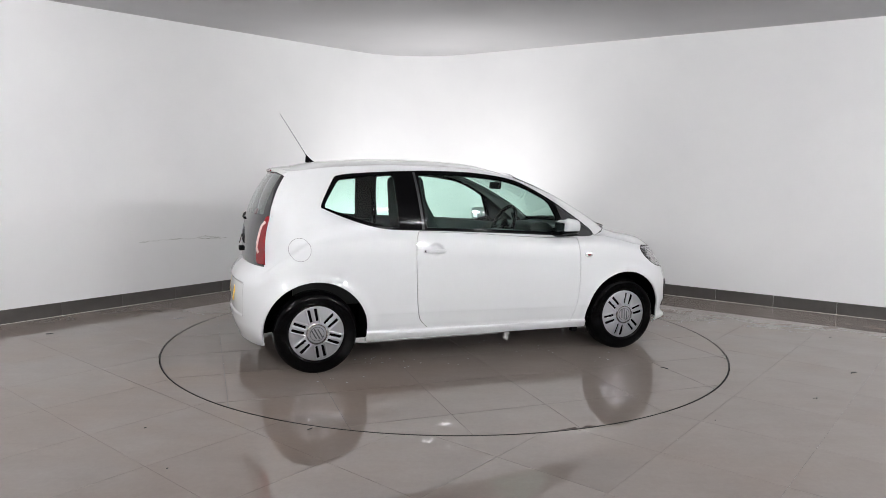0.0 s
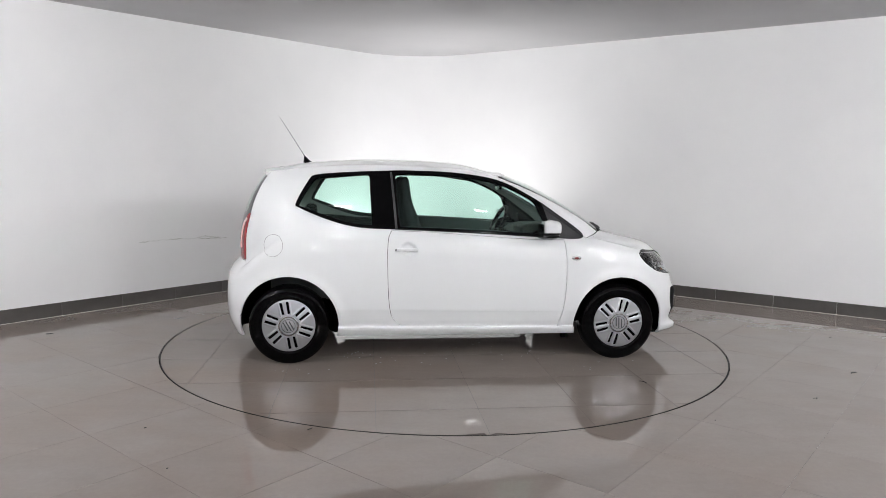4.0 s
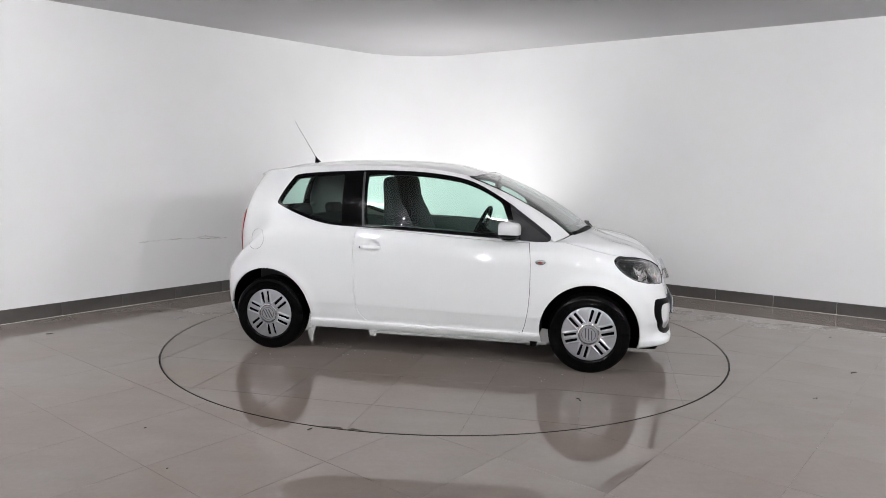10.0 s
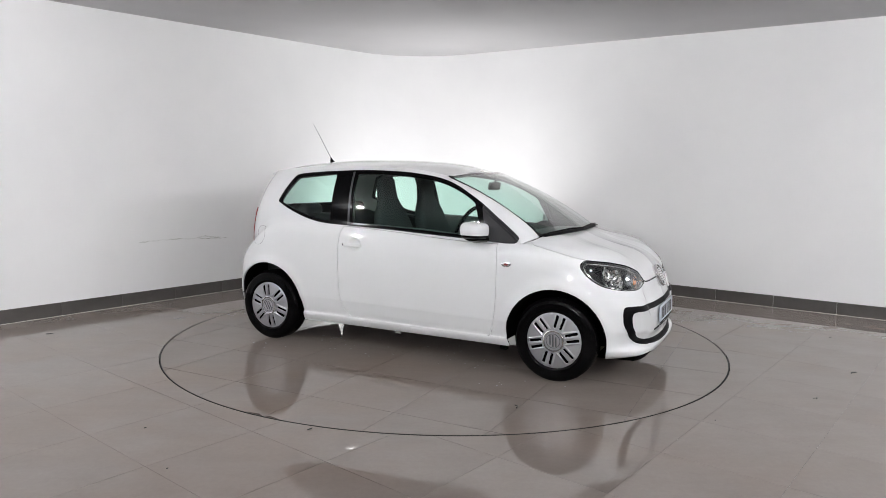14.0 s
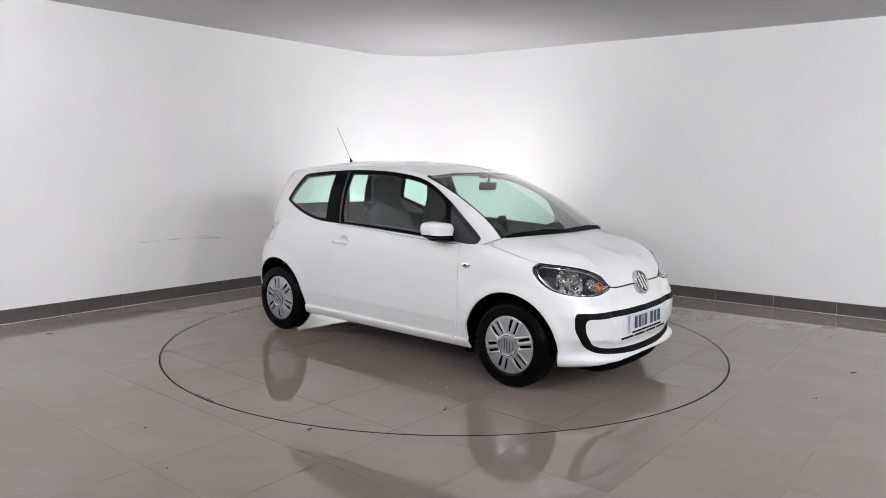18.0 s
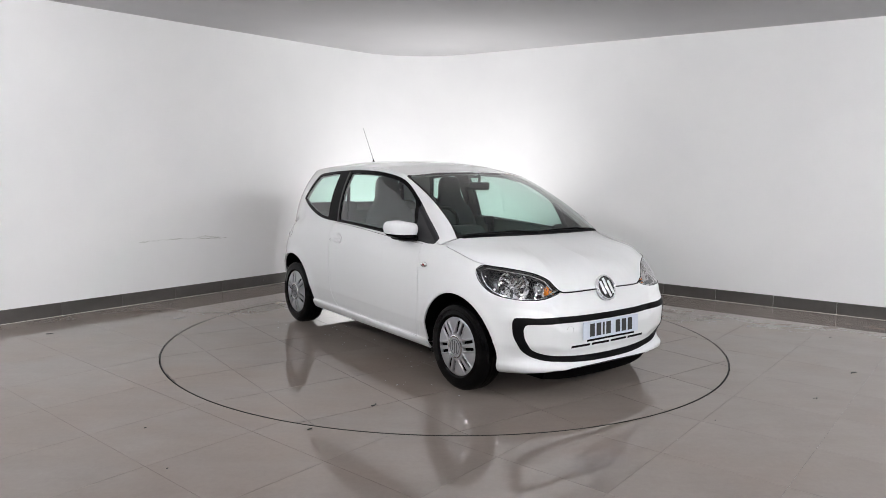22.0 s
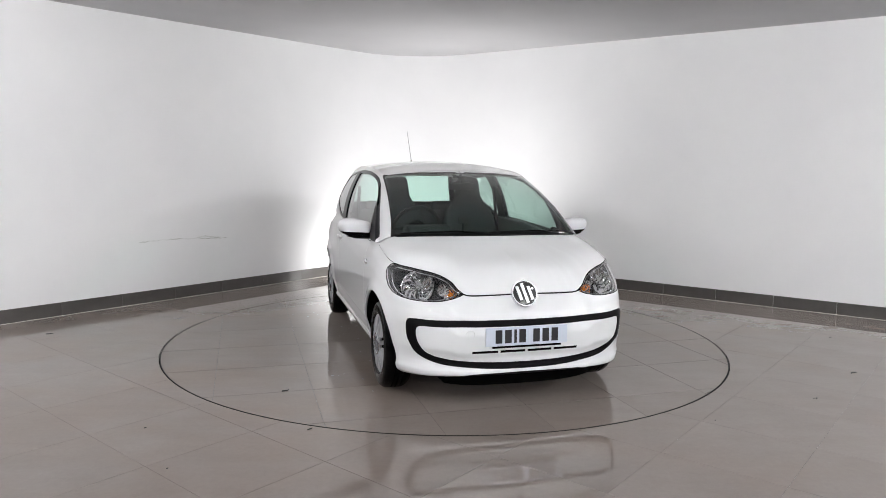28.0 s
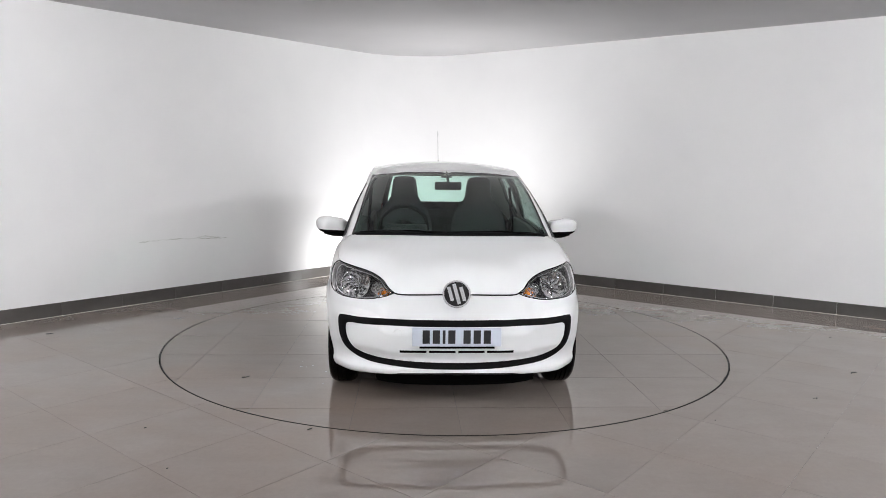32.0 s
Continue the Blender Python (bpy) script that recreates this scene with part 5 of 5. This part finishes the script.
    solid("lock", [(a + q[0], b * side + q[1], d + q[2]) for a, b, d in v], f, SATIN, handle, "dark key lock")
    # side repeater
    q = on_side(0.868, 0.767, 0.003, side)
    v, f = lathe([(0.0, 0.007), (0.010, 0.0062), (0.0145, 0.003), (0.0155, -0.003)], 28, "z")
    rep = solid("side_repeater", [(q[0] + 2.4 * p[0], q[1] + side * p[2], q[2] + 1.2 * p[1]) for p in v], f, BRIGHT, car, "small oval chrome side repeater")
    solid("lens", [(q[0] + 1.4 * p[0], q[1] + side * (p[2] + 0.0015), q[2] + 0.65 * p[1]) for p in v], f, material("repeater_red", (0.16, 0.03, 0.03), 0.2), rep, "dark red lens")
    # black cap between the door and fender window lines, seal along the belt
    pts = []
    for x in np.linspace(-0.46, 0.72, 40):
        z = float(np.interp(x, [-0.5, -0.295, 0.2, 0.728], [0.9675, 0.962, 0.937, 0.909]))
        g = green(np.array([x]), np.array([0.02]))[0]
        pts.append((x, side * (g[1] + 0.002), z + 0.004))
    # strip's grey stands in for light catching the door frame's rear edge
    left_edge, right_edge = [], []
    for up in np.linspace(0.02, 0.885, 14):
        gq = np.linspace(-0.75, -0.25, 60)
        line = green(gq, up * np.ones(60))
        mid = -0.447 - 0.043 * up
        for edge, x in ((left_edge, mid - 0.008), (right_edge, mid + 0.008)):
            y, z = np.interp(x, line[:, 0], line[:, 1]), np.interp(x, line[:, 0], line[:, 2])
            edge.append((x, side * (y + 0.0045), z))
    k = len(left_edge)
    strip = left_edge + right_edge + [(x, y - side * 0.004, z) for x, y, z in left_edge + right_edge]
    f = [(i, i + 1, k + i + 1, k + i) for i in range(k - 1)] + [(2 * k + i, 2 * k + i + 1, i + 1, i) for i in range(k - 1)]
    f += [(k + i, k + i + 1, 3 * k + i + 1, 3 * k + i) for i in range(k - 1)]
    solid("pillar_strip", strip, f, LITSTRIP, car, "strip down the door frame's rear edge, greyed as though lit")
    rod("window_seal", pts, 0.004, BLACK, car, "black rubber window seal")

# fuel flap, only on the right
def along_side(x, z):
    """The parameter at which the body's side reaches x at height z."""
    s = np.linspace(-1.7, -0.9, 200)
    return float(np.interp(x, lower(s, np.minimum(z, BELT(s)))[:, 0], s))


FLAP_X = float(lower(np.array([-1.36]), np.array([0.851]))[0, 0])
pts = [on_side(along_side(FLAP_X + 0.070 * math.cos(a), 0.851 + 0.075 * math.sin(a)), 0.851 + 0.075 * math.sin(a), 0.0022, -1) for a in np.linspace(0, 2 * math.pi, 64, endpoint=False)]
rod("fuel_flap", pts, 0.0011, material("flap_gap", (0.12, 0.12, 0.12), 0.7), car, "fine round gap of the fuel flap", closed=True, sides=6)

# ---------------------------------------------------------------- aerial, wipers, cowl, spoiler
aerial = solid("aerial", *loft([((-1.13, 0, 1.444), 0.022, 0.04, (1, 0, 0)), ((-1.14, 0, 1.458), 0.014, 0.026, (1, 0, 0)), ((-1.155, 0, 1.490), 0.005, 0.007, (1, 0, 0)), ((-1.160, 0, 1.50), 0.004, 0.005, (1, 0, 0))], 16, 2.4),
               SATIN, car, "thin whip aerial on a black foot")
rod("whip", [(-1.158, 0, 1.495), (-1.25, 0, 1.642), (-1.349, 0, 1.797)], 0.0024, WHIP, aerial, taper=0.0015, sides=6)

verts, faces = [], []
ys = np.linspace(-0.70, 0.70, 41)
for y in ys:
    g = float(np.interp(abs(y), [0.0, 0.32, 0.61, 0.733], [1.72, 1.42, 1.12, 0.95]))
    x, z = float(COWL_X(g)), float(COWL_Z(g))
    for dx, dz in ((-0.012, 0.008), (0.004, 0.012), (0.022, 0.006), (0.030, -0.004), (0.0, -0.02)):
        verts.append((x + dx, y, z + dz))
for i in range(40):
    for k in range(5):
        l = (k + 1) % 5
        faces.append((i * 5 + k, i * 5 + l, (i + 1) * 5 + l, (i + 1) * 5 + k))
solid("cowl", verts, faces, BLACK, car, "black cowl strip under the windscreen")


def on_screen(y, up, out=0.008):
    g = float(np.interp(abs(y), [0.0, 0.32, 0.61, 0.733], [1.72, 1.42, 1.12, 0.95]))
    p = green(np.array([g]), np.array([up]))[0]
    return (p[0] + out * 0.6, math.copysign(p[1], y), p[2] + out * 0.8)


for y0, y1 in ((0.52, -0.03), (-0.05, -0.58)):
    wiper = rod("wiper", [on_screen(y, -0.004 + 0.05 * (0.25 - (abs(i - 6) / 12) ** 2) * 1.0, 0.016) for i, y in enumerate(np.linspace(y0, y1, 13))], 0.0045, BLACK, car, "black wiper")
    rod("arm", [on_screen(y0 + 0.02, -0.03, 0.016), on_screen((y0 * 2 + y1) / 3, 0.005, 0.022), on_screen((y0 + y1) / 2, 0.008, 0.020)], 0.005, SATIN, wiper)

verts, faces = [], []
ys = np.linspace(-0.50, 0.50, 25)
for y in ys:
    k = (abs(y) / 0.5) ** 2.2
    zt = 1.404 - 0.038 * k
    for x, z in ((-1.33 + 0.03 * k, zt + 0.006), (-1.40 + 0.04 * k, zt - 0.002), (-1.438 + 0.05 * k, zt - 0.012), (-1.446 + 0.05 * k, zt - 0.020), (-1.430 + 0.05 * k, zt - 0.030), (-1.38 + 0.04 * k, zt - 0.036)):
        verts.append((x, y, z))
for i in range(24):
    for k in range(6):
        l = (k + 1) % 6
        faces.append((i * 6 + k, i * 6 + l, (i + 1) * 6 + l, (i + 1) * 6 + k))
faces += [tuple(range(6)), tuple(24 * 6 + k for k in range(6))]
solid("roof_spoiler", verts, faces, PAINT, car, "white roof spoiler")
boxed("brake_light", (0.010, 0.30, 0.014), pose(-1.440, 0, 1.377), REDLENS, car, "red high brake light", bevel=0.004)
rod("rear_wiper", [(-1.622, -0.03, 1.020), (-1.626, 0.06, 1.026), (-1.612, 0.22, 1.034), (-1.592, 0.34, 1.040)], 0.008, BLACK, car, "black rear wiper")
v, f = lathe([(0.0, 0.012), (0.05, 0.010), (0.072, 0.006), (0.075, 0.0)], 36, "z")
boxed("tailgate_handle", (0.03, 0.09, 0.035), pose(-1.652, 0, 0.795), BLACK, car, "black tailgate handle", bevel=0.008)
solid("rear_badge", [Matrix.Translation((-1.645, 0, 0.90)) @ pose(0, 0, 0, 0, -76, 0) @ Vector(p) for p in v], f, CHROME, car, "round chrome rear badge")
for side in (1, -1):
    pts = []
    for z in np.linspace(0.80, 1.0, 8):
        y = float(np.interp(z, [0.80, 0.83, 0.97, 1.0], [0.54, 0.52, 0.545, 0.57]))
        gq = np.linspace(-2.0, -1.5, 160)
        base = belt_pt(gq)[:, 2]
        topz = roof_edge(gq)[:, 2]
        pp = green(gq, (z - base) / (topz - base))
        i = int(np.argmin(np.abs(pp[:, 1] - y)))
        pts.append((pp[i, 0] - 0.006, side * pp[i, 1], pp[i, 2]))
    rod("light_bar", pts, 0.010, PALERED, car, "pale strip in the tail light")

# ---------------------------------------------------------------- interior
p, t = top.piece(np.ones(len(top.tris), bool))
q, u = mirrored(p - np.array([0, 0, 0.022]), t[:, ::-1])
skin("headliner", q, u, GREYIN, car, gap=0.0, depth=0.0, label="pale grey roof lining")
p, t, n = cut_out(house, ~frame_in & ~screen_in & ~tail_in, house_normals)
p = p - n * 0.022
both("pillar_trim", p, t, GREYIN, gap=0.0, depth=0.0, label="grey pillar lining")
p, t, n = cut_out(house, tail_in & light_in, house_normals)
both("light_box", p - n * 0.042, t, DARKIN, gap=0.0, depth=0.0, label="dark back of the tail light")
p, t, n = cut_out(house, frame_all & (house.uv[house.tris].mean(1)[:, 0] < 0.6), house_normals)
p = p - n * 0.026
both("frame_trim", p, t, DARKIN, gap=0.0, depth=0.0, label="dark window lining")
extruded("dashboard", [(1.06, 0.915), (0.95, 0.935), (0.80, 0.935), (0.66, 0.915), (0.60, 0.87), (0.59, 0.79), (0.62, 0.70), (0.68, 0.62), (1.0, 0.68), (1.04, 0.80)], -0.69, 0.69, DASH, car, "dark grey dashboard", bevel=0.012)
extruded("instrument_hood", [(0.76, 0.93), (0.68, 0.995), (0.56, 0.992), (0.525, 0.965), (0.54, 0.84), (0.66, 0.80)], -0.47, -0.15, DARKIN, car, "dark instrument hood", bevel=0.015)
boxed("screen_mount", (0.02, 0.085, 0.055), pose(0.60, -0.02, 1.025, 0, -15, 0), BLACK, car, "small black device on the dashboard", bevel=0.006)
boxed("mount_foot", (0.05, 0.03, 0.085), pose(0.625, -0.02, 0.965), BLACK, car, bevel=0.006)

sw = Matrix.Translation((0.352, -0.325, 0.946)) @ pose(0, 0, 0, 0, -66, 0)
ringpts = [sw @ Vector((0.183 * math.cos(a), 0.183 * math.sin(a), 0)) for a in np.linspace(0, 2 * math.pi, 40, endpoint=False)]
steer = rod("steering_wheel", ringpts, 0.0155, SATIN, car, "black three-spoke steering wheel", closed=True, sides=10)
v, f = lathe([(0.0, 0.02), (0.05, 0.018), (0.072, 0.002), (0.06, -0.03), (0.0, -0.04)], 28, "z")
solid("airbag_cover", [sw @ Vector(p) for p in v], f, SATIN, steer)
for a in (90, -90, 180):
    d = Vector((math.cos(radians(a)), math.sin(radians(a)), 0))
    rod("spoke", [sw @ (d * 0.05), sw @ (d * 0.175)], 0.013, SATIN, steer)
rod("column", [sw @ Vector((0, 0, -0.02)), sw @ Vector((0, 0, -0.22))], 0.03, SATIN, steer)

for y, kind in ((-0.325, "front_seat"), (0.325, "front_seat")):
    seat = solid(kind, *loft([((0.27, y, 0.46), 0.20, 0.05, (0, 0, 1)), ((0.22, y, 0.50), 0.235, 0.085, (0, 0, 1)), ((0.0, y, 0.50), 0.245, 0.09, (0, 0, 1)), ((-0.2, y, 0.49), 0.24, 0.09, (0, 0, 1)), ((-0.27, y, 0.49), 0.2, 0.06, (0, 0, 1))], 28),
                 FABRIC, car, "dark fabric front seat with a built-in headrest")
    back = [(-0.13, 0.47, 0.21, 0.05), (-0.16, 0.52, 0.235, 0.075), (-0.20, 0.66, 0.245, 0.075), (-0.26, 0.82, 0.245, 0.072), (-0.308, 0.96, 0.235, 0.064), (-0.335, 1.05, 0.205, 0.056),
            (-0.352, 1.11, 0.150, 0.049), (-0.364, 1.17, 0.118, 0.045), (-0.373, 1.25, 0.108, 0.044), (-0.379, 1.305, 0.10, 0.041), (-0.382, 1.33, 0.08, 0.030), (-0.382, 1.338, 0.05, 0.012)]
    solid("backrest", *loft([((x, y, z), hw, hd, (0.95, 0, 0.3)) for x, z, hw, hd in back], 28, 3.2), FABRIC, seat)
bench = solid("rear_seat", *loft([((-0.55, 0, 0.45), 0.58, 0.05, (0, 0, 1)), ((-0.60, 0, 0.50), 0.63, 0.09, (0, 0, 1)), ((-0.95, 0, 0.50), 0.63, 0.09, (0, 0, 1)), ((-1.0, 0, 0.50), 0.60, 0.06, (0, 0, 1))], 28), FABRIC, car, "dark fabric rear bench")
solid("backrest", *loft([((-0.95, 0, 0.5), 0.60, 0.06, (1, 0, 0)), ((-1.0, 0, 0.6), 0.62, 0.07, (1, 0, 0)), ((-1.08, 0, 0.85), 0.62, 0.065, (1, 0, 0)), ((-1.12, 0, 0.98), 0.60, 0.06, (1, 0, 0)), ((-1.125, 0, 1.015), 0.57, 0.035, (1, 0, 0))], 28), FABRIC, bench)
for y in (-0.33, 0.33):
    solid("headrest", *loft([((-1.13, y, 1.01), 0.11, 0.035, (1, 0, 0)), ((-1.13, y, 1.03), 0.13, 0.045, (1, 0, 0)), ((-1.135, y, 1.075), 0.13, 0.045, (1, 0, 0)), ((-1.135, y, 1.098), 0.10, 0.03, (1, 0, 0))], 20), FABRIC, bench)
rv = boxed("inside_mirror", (0.028, 0.205, 0.062), pose(0.43, 0.012, 1.275, 0, 8, 0), SATIN, car, "black inside mirror", bevel=0.012)
rod("stem", [(0.435, 0.012, 1.30), (0.445, 0.005, 1.345), (0.43, 0.0, 1.372)], 0.011, SATIN, rv)
boxed("sensor_cover", (0.05, 0.08, 0.012), pose(0.375, 0.0, 1.352, 0, 28, 0), SATIN, car, "dark cover at the top of the windscreen", bevel=0.005)
for side in (1, -1):
    # belt and door lining
    rod("seat_belt", [(-0.50, side * 0.62, 1.25), (-0.47, side * 0.64, 1.0), (-0.44, side * 0.66, 0.7)], 0.014, SATIN, car, "black seat belt")
    extruded("door_lining", [(-0.50, 0.45), (0.75, 0.45), (0.72, 0.915), (0.2, 0.965), (-0.50, 0.985)], side * 0.655, side * 0.70, material("door_card", (0.055, 0.062, 0.062), 0.7), car, "grey door lining", bevel=0.01)
    extruded("rear_lining", [(-1.35, 0.45), (-0.52, 0.45), (-0.52, 0.94), (-0.9, 0.985), (-1.2, 1.0), (-1.35, 0.90)], side * 0.60, side * 0.64, DARKIN, car, "dark rear side lining", bevel=0.01)

# ---------------------------------------------------------------- crumbs on the floor
def crumb(x, y, turn, long, parent=None, thick=0.004, label="small dark crumb of debris on the tiles"):
    pts = [(x + long * (t - 0.5) * math.cos(turn) + 2.5 * thick * math.sin(3 * t) * math.sin(turn), y + long * (t - 0.5) * math.sin(turn) + 3 * thick * math.sin(3 * t), thick) for t in np.linspace(0, 1, 7)]
    ob = rod("crumb" if parent is not None else "debris", pts, thick, DIRT, parent, "" if parent is not None else label, taper=0.002)
    if parent is None:
        tagged(ob, label, "debris", group="debris on the floor")
    return ob


crumb(-3.275, -0.141, 0.2, 0.055)
crumb(-0.712, -2.175, 0.9, 0.03, thick=0.003)
crumb(3.345, 0.13, 0.5, 0.022)
crumb(2.333, -1.538, 1.1, 0.014)
crumb(2.906, -0.959, 0.3, 0.05)
crumb(1.18, -1.39, 2.2, 0.05, table)


for x, y, turn, long in ((-1.588, -2.191, 0.4, 0.007), (-1.272, -2.689, 1.2, 0.006), (2.318, -1.538, 0.3, 0.008), (1.539, -1.955, 0.8, 0.006)):
    crumb(x, y, turn, long, thick=0.002)


# water on the turntable, where the washed car drips: drops in small groups
WATER = material("water", (0.55, 0.56, 0.57), 0.02, ior=1.33)
principled(WATER).inputs["Alpha"].default_value = 0.45
rng = random.Random(11)


def drop(name, x, y, r, wide, turn):
    """A flat uneven drop, its rim drawn down to the tile."""
    k = 14
    wave = [(rng.uniform(0, 6.28), rng.uniform(0.05, 0.22)) for _ in range(3)]
    verts, faces = [(x, y, 0.0018)], []
    for part_r, z in ((0.7, 0.0016), (0.93, 0.0009), (1.0, 0.0001)):
        for i in range(k):
            a = 2 * math.pi * i / k
            q = r * part_r * (1 + sum(w * math.sin((n + 2) * a + p) for n, (p, w) in enumerate(wave)))
            u, v = q * wide * math.cos(a), q * math.sin(a)
            verts.append((x + u * math.cos(turn) - v * math.sin(turn), y + u * math.sin(turn) + v * math.cos(turn), z))
    faces += [(0, 1 + i, 1 + (i + 1) % k) for i in range(k)]
    for ring_no in range(2):
        o = 1 + ring_no * k
        faces += [(o + i, o + k + i, o + k + (i + 1) % k, o + (i + 1) % k) for i in range(k)]
    return solid(name, verts, faces, WATER, table, sharp=None)


for cx, cy, count in ((-0.72, -0.55, 12), (-0.35, -0.75, 9), (0.55, -0.62, 9), (-0.2, 0.2, 6), (0.2, -0.35, 8), (-1.1, -0.95, 7), (0.95, -0.95, 6)):
    for k in range(count):
        drop("water_drop", cx + rng.gauss(0, 0.13), cy + rng.gauss(0, 0.10), rng.uniform(0.0025, 0.0065), rng.uniform(0.8, 1.8), rng.uniform(0, 3))

# ---------------------------------------------------------------- what moves
def motions():
    walk(table, [(t, pose(0, 0, 0, 0, 0, a)) for t, a in TURN])
    walk(car, [(t, pose(0, 0, 0, 0, 0, a) @ pose(0.006, -0.022, 0.0)) for t, a in TURN])


motions()
